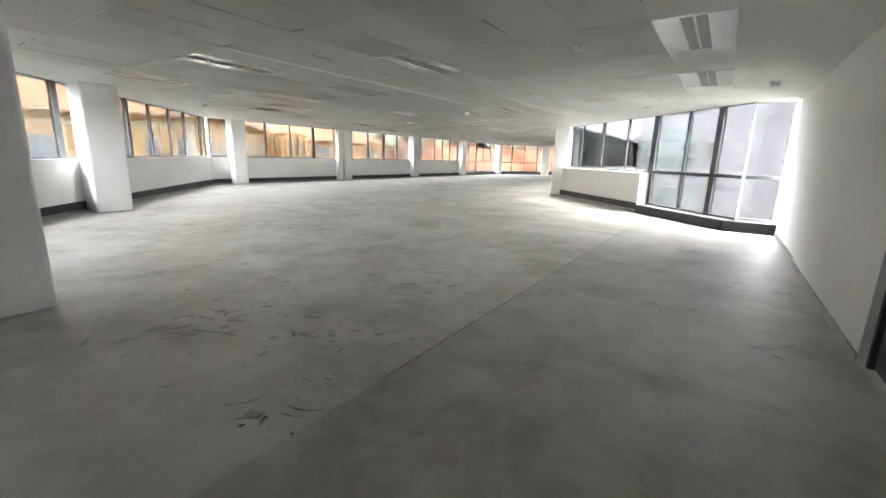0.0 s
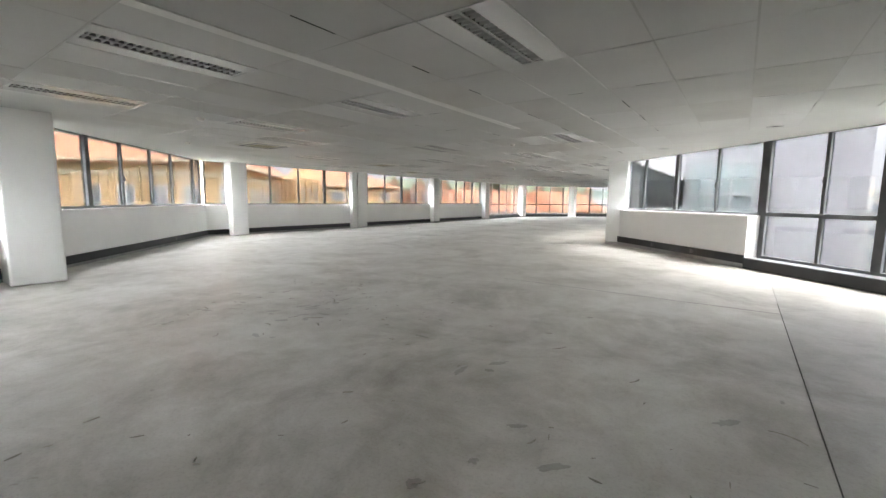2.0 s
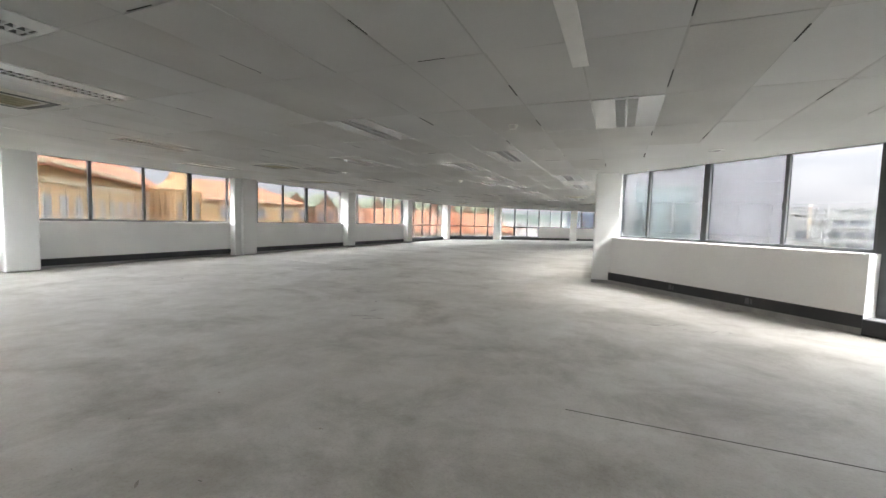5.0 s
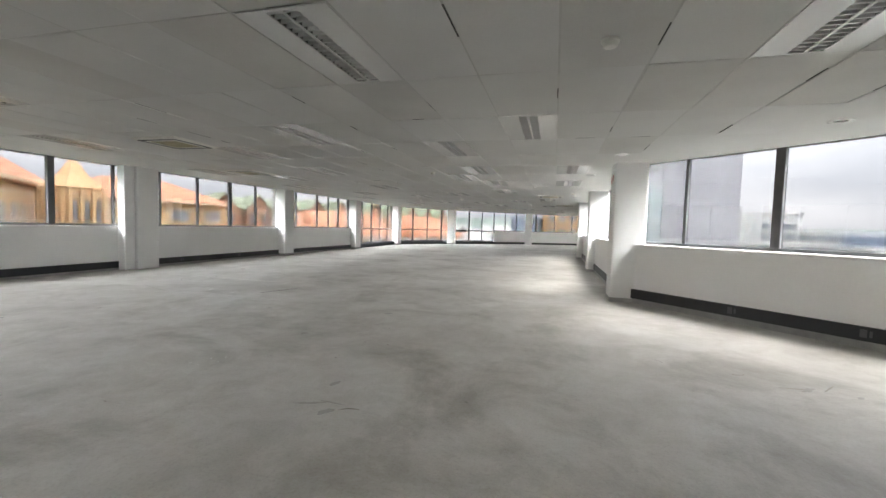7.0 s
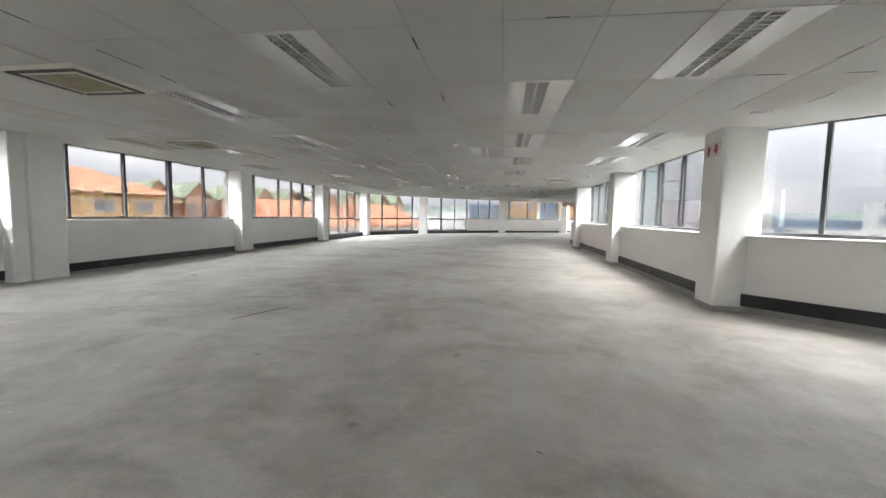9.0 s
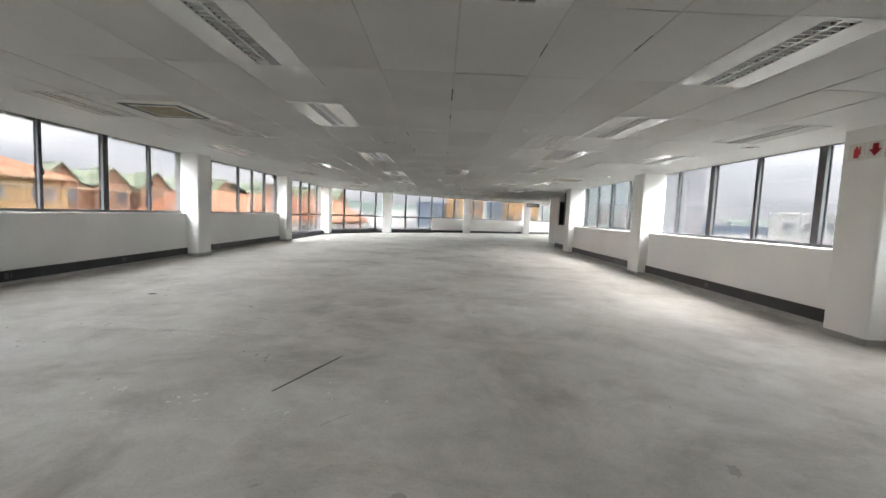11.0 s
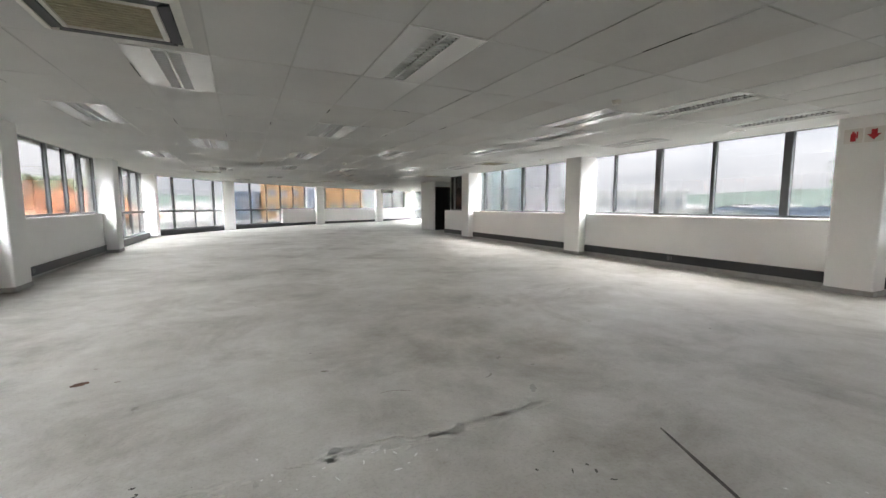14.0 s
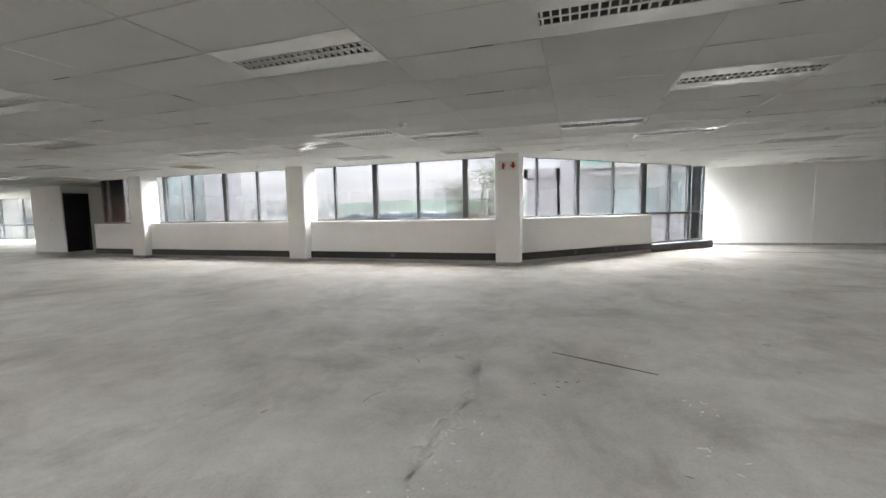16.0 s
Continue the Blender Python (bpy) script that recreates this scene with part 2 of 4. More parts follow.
class Build:
    """Collects boxes and polygons into one mesh."""
    def __init__(self):
        self.v, self.f, self.mi = [], [], []

    def hexa(self, pts, mi=0):
        k = len(self.v)
        self.v += [tuple(p) for p in pts]
        self.f += [tuple(k + i for i in q) for q in BOXF]
        self.mi += [mi] * 6
        return self

    def box(self, x0, x1, y0, y1, z0, z1, mi=0):
        return self.hexa([(x0, y0, z0), (x1, y0, z0), (x1, y1, z0), (x0, y1, z0), (x0, y0, z1), (x1, y0, z1), (x1, y1, z1), (x0, y1, z1)], mi)

    def poly(self, pts, mi=0):
        k = len(self.v)
        self.v += [tuple(p) for p in pts]
        self.f.append(tuple(range(k, k + len(pts))))
        self.mi.append(mi)
        return self

    def prism(self, outline, z0, z1, mi=0):
        n = len(outline)
        self.poly([(x, y, z0) for x, y in reversed(outline)], mi)
        self.poly([(x, y, z1) for x, y in outline], mi)
        for i in range(n):
            (x0, y0), (x1, y1) = outline[i], outline[(i + 1) % n]
            self.poly([(x0, y0, z0), (x1, y1, z0), (x1, y1, z1), (x0, y0, z1)], mi)
        return self

    def done(self, name, mats, parent=None, bevel=0.0, segs=2, at=None):
        me = bpy.data.meshes.new(name)
        off = Vector(at) if at else Vector((0, 0, 0))
        me.from_pydata([tuple(Vector(p) - off) for p in self.v], [], self.f)
        for m in (mats if isinstance(mats, (list, tuple)) else [mats]):
            me.materials.append(m)
        me.polygons.foreach_set("material_index", self.mi)
        bm = bmesh.new()
        bm.from_mesh(me)
        bmesh.ops.recalc_face_normals(bm, faces=bm.faces)
        if bevel:
            bmesh.ops.bevel(bm, geom=bm.edges[:], offset=bevel, segments=segs, affect='EDGES', profile=0.5)
        bm.to_mesh(me)
        bm.free()
        me.update()
        ob = new(name, me)
        ob.location = off
        if parent:
            ob.parent = parent
            ob.location = off - parent.location
        return ob


class Run:
    """A straight stretch of wall from a to b; inside lies to the right of the way from a to b. u along it, n outwards."""
    def __init__(self, a, b):
        self.a, self.b = Vector(a), Vector(b)
        self.len = (self.b - self.a).length
        self.d = (self.b - self.a).normalized()
        self.n = Vector((-self.d.y, self.d.x))

    def p(self, u, n, z):
        q = self.a + self.d * u + self.n * n
        return (q.x, q.y, z)

    def box(self, bd, u0, u1, n0, n1, z0, z1, mi=0):
        return bd.hexa([self.p(u0, n0, z0), self.p(u1, n0, z0), self.p(u1, n1, z0), self.p(u0, n1, z0),
                        self.p(u0, n0, z1), self.p(u1, n0, z1), self.p(u1, n1, z1), self.p(u0, n1, z1)], mi)


H = 2.376          # ceiling height
SILL = 1.0         # top of the dado walls
T = 0.4           # outer wall thickness
count = {"wall": 0, "window": 0}


def dado(run, u0, u1, zt=SILL, band=(0.06, 0.21), sockets=()):
    """A low wall with its black trunking and grey skirting."""
    count["wall"] += 1
    w = run.box(Build(), u0, u1, 0, T, 0, zt).done(f"wall_{count['wall']}", M["dado"])
    tagged(w, "smooth white painted wall below the windows", "wall", kind="structure")
    b = run.box(Build(), u0, u1, -0.028, -0.001, *band).done("trim", M["black"], bevel=0.003, segs=1)
    tagged(b, "black cable trunking along the foot of the wall", "trunking", kind="structure")
    s = run.box(Build(), u0, u1, -0.012, -0.001, 0.0, band[0]).done("baseboard", M["plinth"])
    tagged(s, "grey worn skirting under black trunking", "skirting", kind="structure")
    for u in sockets:
        k = Build()
        run.box(k, u - 0.03, u + 0.03, -0.034, -0.029, band[0] + 0.04, band[1] - 0.03)
        run.box(k, u + 0.05, u + 0.075, -0.033, -0.029, band[0] + 0.05, band[1] - 0.04)
        tagged(k.done("power_socket", M["frame"], bevel=0.002, segs=1), "small grey power socket plate on black trunking", "socket", "trunking sockets")


def window(run, u0, u1, mullions, depth=0.12, z0=SILL, label="", transom=None, kerb=None, vents=(), ends=(0.05, 0.05)):
    """A band of window lights between u0 and u1. mullions: (place, width). Frame and panes are its parts."""
    count["window"] += 1
    root = new(f"window_{count['window']}")
    root.location = run.p((u0 + u1) / 2, depth, z0)
    tagged(root, label or "long band of charcoal framed sliding windows under ceiling", "window", kind="structure")
    fr = Build()
    n0, n1 = depth - 0.03, depth + 0.04
    zb = z0 + 0.05
    run.box(fr, u0, u1, n0, n1, z0, zb)
    run.box(fr, u0, u1, n0, n1, H - 0.01, H + 0.002)
    stops = [(u0 + ends[0] * 0.3, ends[0])] + sorted(mullions) + [(u1 - ends[1] * 0.3, ends[1])]
    for i, (u, w) in enumerate(stops):
        run.box(fr, u - w / 2, u + w / 2, n0 - (0.012 if w > 0.08 else 0.0), n1 + 0.002, zb, H - 0.01)
    bands = [(zb, H - 0.01)]
    if transom:
        run.box(fr, u0, u1, n0 - 0.008, n1 + 0.004, transom - 0.035, transom + 0.035)
        bands = [(zb, transom - 0.035), (transom + 0.035, H - 0.01)]
    fr.done("frame", M["frame"], root, bevel=0.004, segs=1)
    for (ua, wa), (ub, wb) in zip(stops[:-1], stops[1:]):
        for za, zc in bands:
            # sash: a thin inner frame round each light
            a, c = ua + wa / 2, ub - wb / 2
            if c - a < 0.05:
                continue
            pane = run.box(Build(), a, c, depth + 0.004, depth + 0.010, za, zc).done("pane", M["glass"], root)
            pane.visible_shadow = False
    for u in vents:
        k = run.box(Build(), u - 0.012, u + 0.012, n0 - 0.03, n0, 1.55, 1.67)
        run.box(k, u - 0.008, u + 0.008, n0 - 0.05, n0 - 0.03, 1.57, 1.62)
        tagged(k.done("handle", M["dark"], root, bevel=0.003, segs=1), "black window catch")
    sl = run.box(Build(), u0, u1, -0.02, n0, z0 - 0.022 if not kerb else z0 - 0.01, z0 + 0.004)
    tagged(sl.done("sill", M["dado"] if not kerb else M["frame"], root, bevel=0.004, segs=1), "")
    return root


def lintel(run, u0, u1):
    count["wall"] += 1
    w = run.box(Build(), u0, u1, 0.0, T, H + 0.004, 2.8).done(f"wall_{count['wall']}", M["plaster"])
    return tagged(w, "plain plastered wall head above the windows", "wall", kind="structure")


def kerb(run, u0, u1):
    k = run.box(Build(), u0, u1, -0.03, 0.34, 0, 0.2).done("trim", M["black"], bevel=0.006, segs=1)
    return tagged(k, "black painted kerb under full height glazing", "kerb", kind="structure")


def full_wall(name, run, u0, u1, n0=0.0, n1=0.15, top=2.8, label="plain white painted partition wall"):
    w = run.box(Build(), u0, u1, n0, n1, 0, top).done(name, M["plaster"])
    return tagged(w, label, "wall", kind="structure")


# ---- plan ----
runs = dict(
    back=Run((-4.45, -2.67), (-15.72, 8.6)),        # slanted wall of the entrance wing
    west=Run((-15.72, 8.6), (-15.72, 32.03)),
    fg=Run((-15.72, 32.03), (-13.16, 35.9)),
    gh=Run((-13.16, 35.9), (-7.92, 40.48)),
    hi=Run((-7.92, 40.48), (-3.17, 43.25)),
    ij=Run((-3.17, 43.25), (0.9, 46.56)),
    lobby=Run((0.9, 46.56), (0.9, 32.6)),
    east=Run((-4.93, 28.2), (-4.93, 15.1)),
    slant=Run((-4.93, 15.1), (0.03, 10.02)),
    end=Run((0.03, 10.02), (0.86, 10.06)),
    part=Run((0.86, 10.06), (0.86, -2.67)),
    south=Run((0.86, -2.67), (-4.45, -2.67)),
)
OUTLINE = [(-4.45, -2.67), (-15.72, 8.6), (-15.72, 32.03), (-13.16, 35.9), (-7.92, 40.48), (-3.17, 43.25), (0.9, 46.56), (0.9, 32.6),
           (-1.2, 32.6), (-1.2, 28.2), (-4.93, 28.2), (-4.93, 15.1), (0.03, 10.02), (0.86, 10.06), (0.86, -2.67)]


def grow(outline, d):
    """The clockwise outline moved outwards by d."""
    res, n = [], len(outline)
    for i in range(n):
        p, q, r = Vector(outline[i - 1]), Vector(outline[i]), Vector(outline[(i + 1) % n])
        d0, d1 = (q - p).normalized(), (r - q).normalized()
        n0, n1 = Vector((-d0.y, d0.x)), Vector((-d1.y, d1.x))
        k = (n0 + n1) / (1 + n0.dot(n1))
        res.append(tuple(q + k * d))
    return res


def inside(x, y, outline):
    c, n = False, len(outline)
    for i in range(n):
        (x0, y0), (x1, y1) = outline[i - 1], outline[i]
        if (y0 > y) != (y1 > y) and x < (x1 - x0) * (y - y0) / (y1 - y0) + x0:
            c = not c
    return c


fl = Build().prism(list(reversed(grow(OUTLINE, 0.38))), -0.4, 0.0).done("floor", M["screed"])
tagged(fl, "bare grey concrete screed floor with stains and scuffs", "floor", kind="structure")
sc = Build().prism([(-1.48, -2.66), (0.85, -2.66), (0.85, 10.0), (0.03, 9.95), (-1.48, 11.57), (-1.48, 8.2)], 0.0, 0.006).done("pavement", M["screed2"])
tagged(sc, "slightly raised sheet of smoother darker screed", "floor", kind="structure")
# thin dark strips paint the shadow line along the sheet edge and joint
jt = Build().box(-1.486, -1.481, 2.0, 8.7, 0.0, 0.0062).box(-4.9, -1.49, 8.095, 8.102, 0.0, 0.002).done("floor_joint", M["joint"])
tagged(jt, "dark joint line across the concrete floor with painted edge shade", "floor joint", kind="structure")

r = random.Random(12)
edge = [(-13.3 + 0.28 * k, 14.5 + r.uniform(-0.035, 0.035)) for k in range(12)] + [(-9.9 + r.uniform(-0.1, 0.1), 14.3 - 0.25 * k) for k in range(6)]
edge += [(-10.3 - 0.35 * k, 12.85 + r.uniform(-0.06, 0.06)) for k in range(8)] + [(-13.35 + r.uniform(-0.1, 0.1), 13.2 + 0.3 * k) for k in range(4)]
sk2 = Build().prism(edge[::-1], 0.0, 0.0025).done("pavement", M["skim"])
tagged(sk2, "thin pale skim patch over the concrete floor", "floor", kind="structure")

# outer walls and windows
w = runs["back"]
L = w.len
uu = lambda s: L - s            # measured back from the corner with the west wall
dado(w, 0, L, band=(0.05, 0.2), sockets=(L - 2.2,))
window(w, L - 13.2, L - 0.03, [(uu(0.55), 0.06), (uu(1.9), 0.06), (uu(2.97), 0.05), (uu(4.18), 0.06), (uu(5.3), 0.12), (uu(6.5), 0.06), (uu(7.75), 0.12), (uu(9.0), 0.05), (uu(10.2), 0.06), (uu(11.4), 0.12), (uu(12.4), 0.05)], vents=(uu(1.9), uu(4.18)))
lintel(w, 0, L)
# unseen solid stretch, added to block window light behind the start
full_wall("wall_back_unseen_blocker", w, 0, L - 13.2, n0=0.003, n1=T - 0.003, top=H).location.z = 0.0
w = runs["west"]
Y0 = 8.6
dado(w, 0, 26.1 - Y0, band=(0.05, 0.2), sockets=(16.2 - Y0, 18.3 - Y0, 21.6 - Y0))
window(w, 0.02, 15.1 - Y0, [(10.92 - Y0, 0.07), (12.1 - Y0, 0.05), (13.32 - Y0, 0.12), (14.55 - Y0, 0.05)], vents=(12.1 - Y0, 14.55 - Y0))
window(w, 15.1 - Y0, 20.5 - Y0, [(16.87 - Y0, 0.06), (18.07 - Y0, 0.12), (19.22 - Y0, 0.06), (15.7 - Y0, 0.06)], vents=(16.87 - Y0, 19.22 - Y0))
window(w, 20.5 - Y0, 26.1 - Y0, [(21.5 - Y0, 0.05), (22.97 - Y0, 0.07), (23.87 - Y0, 0.06), (24.75 - Y0, 0.09), (25.75 - Y0, 0.05)], vents=(24.75 - Y0,))
kerb(w, 26.1 - Y0, 32.0 - Y0)
window(w, 26.1 - Y0, 32.0 - Y0, [(27.3 - Y0, 0.06), (28.4 - Y0, 0.1), (29.55 - Y0, 0.06), (30.75 - Y0, 0.06)], z0=0.2, transom=0.97, kerb=True, label="full height charcoal framed glazing with a transom")
lintel(w, 0, w.len)
w = runs["fg"]
kerb(w, 0, w.len)
window(w, 0.05, w.len - 0.02, [(1.3, 0.1), (2.55, 0.05), (3.8, 0.1)], z0=0.2, transom=0.97, kerb=True, label="full height charcoal framed glazing with a transom")
lintel(w, 0, w.len)
w = runs["gh"]
kerb(w, 0, 3.63)
window(w, 0.02, 3.63, [(1.5, 0.1), (2.6, 0.05)], z0=0.2, transom=0.97, kerb=True, label="full height charcoal framed glazing with a transom")
dado(w, 3.63, w.len, band=(0.03, 0.18))
window(w, 3.63, w.len, [(4.64, 0.05), (5.66, 0.09)])
lintel(w, 0, w.len)
w = runs["hi"]
dado(w, 0, w.len, band=(0.03, 0.16))
window(w, 0.02, w.len - 0.02, [(0.5, 0.1), (2.12, 0.06), (3.7, 0.06)])
lintel(w, 0, w.len)
w = runs["ij"]
dado(w, 0, w.len, band=(0.03, 0.16))
window(w, 0.6, 4.0, [(2.1, 0.06)], label="charcoal framed window in a white end wall")
full_wall("wall_end", w, 4.0, w.len, top=H, n0=0.003, n1=T).location.z = 0.0
lintel(w, 0, w.len)
w = runs["lobby"]
# glazing lengthened over most of this wall to let in extra light
window(w, 0.05, 13.6, [(1.4, 0.06), (3.4, 0.06), (5.4, 0.08), (7.6, 0.06), (9.6, 0.06), (11.6, 0.08)], z0=0.05, transom=0.9, label="lobby glazing with slim frames, lengthened to brighten the lobby")
full_wall("wall_lobby", w, 13.6, w.len, top=H, n0=0.0, n1=T)
lintel(w, 0, w.len)
w = runs["east"]
Y1 = 28.2
dado(w, 0, w.len, band=(0.085, 0.245), sockets=(Y1 - 18.0,))
window(w, 0.03, Y1 - 26.1, [(Y1 - 27.85, 0.09)], depth=0.3)
window(w, Y1 - 26.1, Y1 - 20.5, [(Y1 - 25.49, 0.12), (Y1 - 24.42, 0.06), (Y1 - 23.23, 0.12), (Y1 - 22.12, 0.06)], depth=0.3)
window(w, Y1 - 20.5, Y1 - 15.15, [(Y1 - 19.69, 0.06), (Y1 - 18.55, 0.13), (Y1 - 17.42, 0.07), (Y1 - 16.25, 0.12)], depth=0.3)
lintel(w, 0, w.len)
w = runs["slant"]
k0 = 0.0
dado(w, 0, 4.45 + k0, band=(0.085, 0.245), sockets=(1.75, 3.1))
window(w, 0.1, 4.4 + k0, [(0.87, 0.05), (2.1, 0.11), (3.33, 0.05)], depth=0.3, vents=(3.33,))
kerb(w, 4.45 + k0, w.len)
window(w, 4.4 + k0, w.len, [(4.47, 0.16), (5.53, 0.06), (6.38, 0.13)], depth=0.3, z0=0.2, transom=1.03, kerb=True, label="full height charcoal framed glazing with a transom", vents=(5.53,), ends=(0.05, 0.006))
lintel(w, 0, w.len)
w = runs["end"]
kerb(w, 0, w.len)
window(w, 0.22, w.len, [], ends=(0.006, 0.05), depth=0.3, z0=0.2, transom=1.03, kerb=True, label="full height charcoal framed glazing with a transom")
lintel(w, 0, w.len)
w = runs["part"]
full_wall("wall_partition_1", w, 0.0, 2.8)
full_wall("wall_partition_2", w, 2.8, 6.1, n0=-0.025)
full_wall("wall_partition_3", w, 7.0, w.len)
lintel(w, 6.1, 7.0)
sk = Build()
w.box(sk, 0.0, 2.8, -0.012, -0.001, 0, 0.07)
w.box(sk, 2.8, 6.1, -0.037, -0.026, 0, 0.07)
tagged(sk.done("baseboard", M["plinth"], bevel=0.002, segs=1), "thin grey skirting along the partition", "skirting", kind="structure")
w = runs["south"]
full_wall("wall_south", w, -0.1, w.len + 0.1)


def door(name, run, u0, u1, n, height, label):
    root = new(name)
    root.location = run.p((u0 + u1) / 2, n, 0)
    tagged(root, label, "door", kind="structure")
    fr = Build()
    run.box(fr, u0 - 0.05, u0, n - 0.03, n + 0.1, 0, height + 0.05)
    run.box(fr, u1, u1 + 0.05, n - 0.03, n + 0.1, 0, height + 0.05)
    run.box(fr, u0, u1, n - 0.03, n + 0.1, height, height + 0.05)
    fr.done("frame", M["door"], root, bevel=0.004, segs=1)
    leaf = run.box(Build(), u0 + 0.004, u1 - 0.004, n, n + 0.045, 0.008, height - 0.004).done("leaf", M["door"], root, bevel=0.004, segs=1)
    hd = Build()
    run.box(hd, u0 + 0.06, u0 + 0.1, n - 0.012, n, 0.95, 1.15)
    run.box(hd, u0 + 0.06, u0 + 0.19, n - 0.055, n - 0.035, 1.04, 1.06)
    run.box(hd, u0 + 0.07, u0 + 0.09, n - 0.04, n - 0.01, 1.04, 1.06)
    tagged(hd.done("handle", M["steel"], root, bevel=0.004, segs=1), "steel lever handle")
    pl = run.box(Build(), (u0 + u1) / 2 - 0.05, (u0 + u1) / 2 + 0.05, n - 0.004, n - 0.001, 1.72, 1.75).done("plate", M["steel"], root)
    return root


door("door_1", runs["part"], 6.15, 6.95, 0.05, 2.05, "black door in a dark frame in white partition")
# service core with its black door
core = Run((-1.2, 31.15), (-4.05, 31.15))
cf = Build().box(-4.05, -4.03 + 0.02, 31.15, 32.8, 0, H).box(-4.0, -1.2, 32.6, 32.8, 0, H)
cf.box(-3.17, -1.2, 31.15, 31.35, 0, H).box(-3.98, -3.17, 31.15, 31.35, 2.12, H)
tagged(cf.done("wall_core", M["plaster"]), "white plastered service core wall around a door", "wall", kind="structure")
door("door_2", core, 1.97 + 0.05, 2.78 - 0.05, -0.12, 2.06, "tall black door with small plate in service core")
tagged(Build().box(-1.2, -1.05, 28.2, 32.8, 0, H).box(-4.53, -1.2, 28.05, 28.2, 0, H).done("wall_recess", M["plaster"]), "plain white wall of the door recess", "wall", kind="structure")
tagged(Build().box(-1.2, 1.1, 32.62, 32.77, 0, H).done("wall_recess_end", M["plaster"]), "plain white wall closing the lobby", "wall", kind="structure")


# ---- ceiling: tiles, grid and plain border in one mesh ----
ROWS = {-1: (14.04, 15.2), -2: (12.9, 14.04), -3: (11.72, 12.9), -4: (10.52, 11.72), -5: (9.3, 10.52), -6: (8.0, 9.3)}     # uneven rows beside the joint


def row(j):
    """Near and far edge of a row of ceiling tiles."""
    return ROWS.get(j, (15.2 + 1.2 * j, 16.4 + 1.2 * j))


def middle(j):
    return sum(row(j)) / 2


LIGHTS = [(round((a + 11.7) / 0.6), round((b - 15.88) / 1.2)) for a, b in [(-5.7, 3.88), (-8.1, 3.88), (-3.3, 5.08), (-5.7, 6.28), (-8.1, 6.28), (-0.3, 5.08), (-0.3, 7.48), (-4.5, 10.08), (-9.3, 7.48),
          (-7.5, 10.08), (-9.3, 12.48), (-13.5, 12.48), (-11.1, 13.48), (-11.7, 10.08), (-6.3, 12.48), (-7.5, 13.68), (-11.1, 15.88),
          (-14.1, 15.88), (-12.9, 17.08), (-14.1, 19.48), (-11.1, 19.48), (-11.1, 23.08), (-12.9, 21.88), (-7.5, 15.88), (-8.1, 17.08),
          (-7.5, 18.28), (-5.7, 15.88), (-5.7, 18.28), (-9.3, 21.88), (-9.3, 26.68), (-7.5, 20.68), (-7.5, 25.48), (-14.1, 24.28), (-6.3, 24.28),
          (-11.1, 26.68), (-12.9, 27.88), (-8.7, 29.08), (-6.3, 28.0 + 1.08), (-11.1, 31.48), (-7.5, 32.68), (-12.3, 33.88), (-9.3, 35.08), (-5.7, 36.28), (-3.9, 38.68)]]
UNITS = [(-10.5, 7.45), (-11.8, 12.5), (-13.25, 15.85), (-13.5, 29.08), (-6.3, 22.48), (-5.7, 27.88), (-8.7, 33.28)]
NX, GX = 0.6, -11.83
taken = set(LIGHTS)
LIGHTS = [(-11.83 + 0.6 * i, middle(j)) for i, j in LIGHTS]
INSET, EDGE = grow(OUTLINE, -0.95), grow(OUTLINE, 0.3)
rng = random.Random(4)
ce = Build()
NEAR = grow(OUTLINE, -0.4)
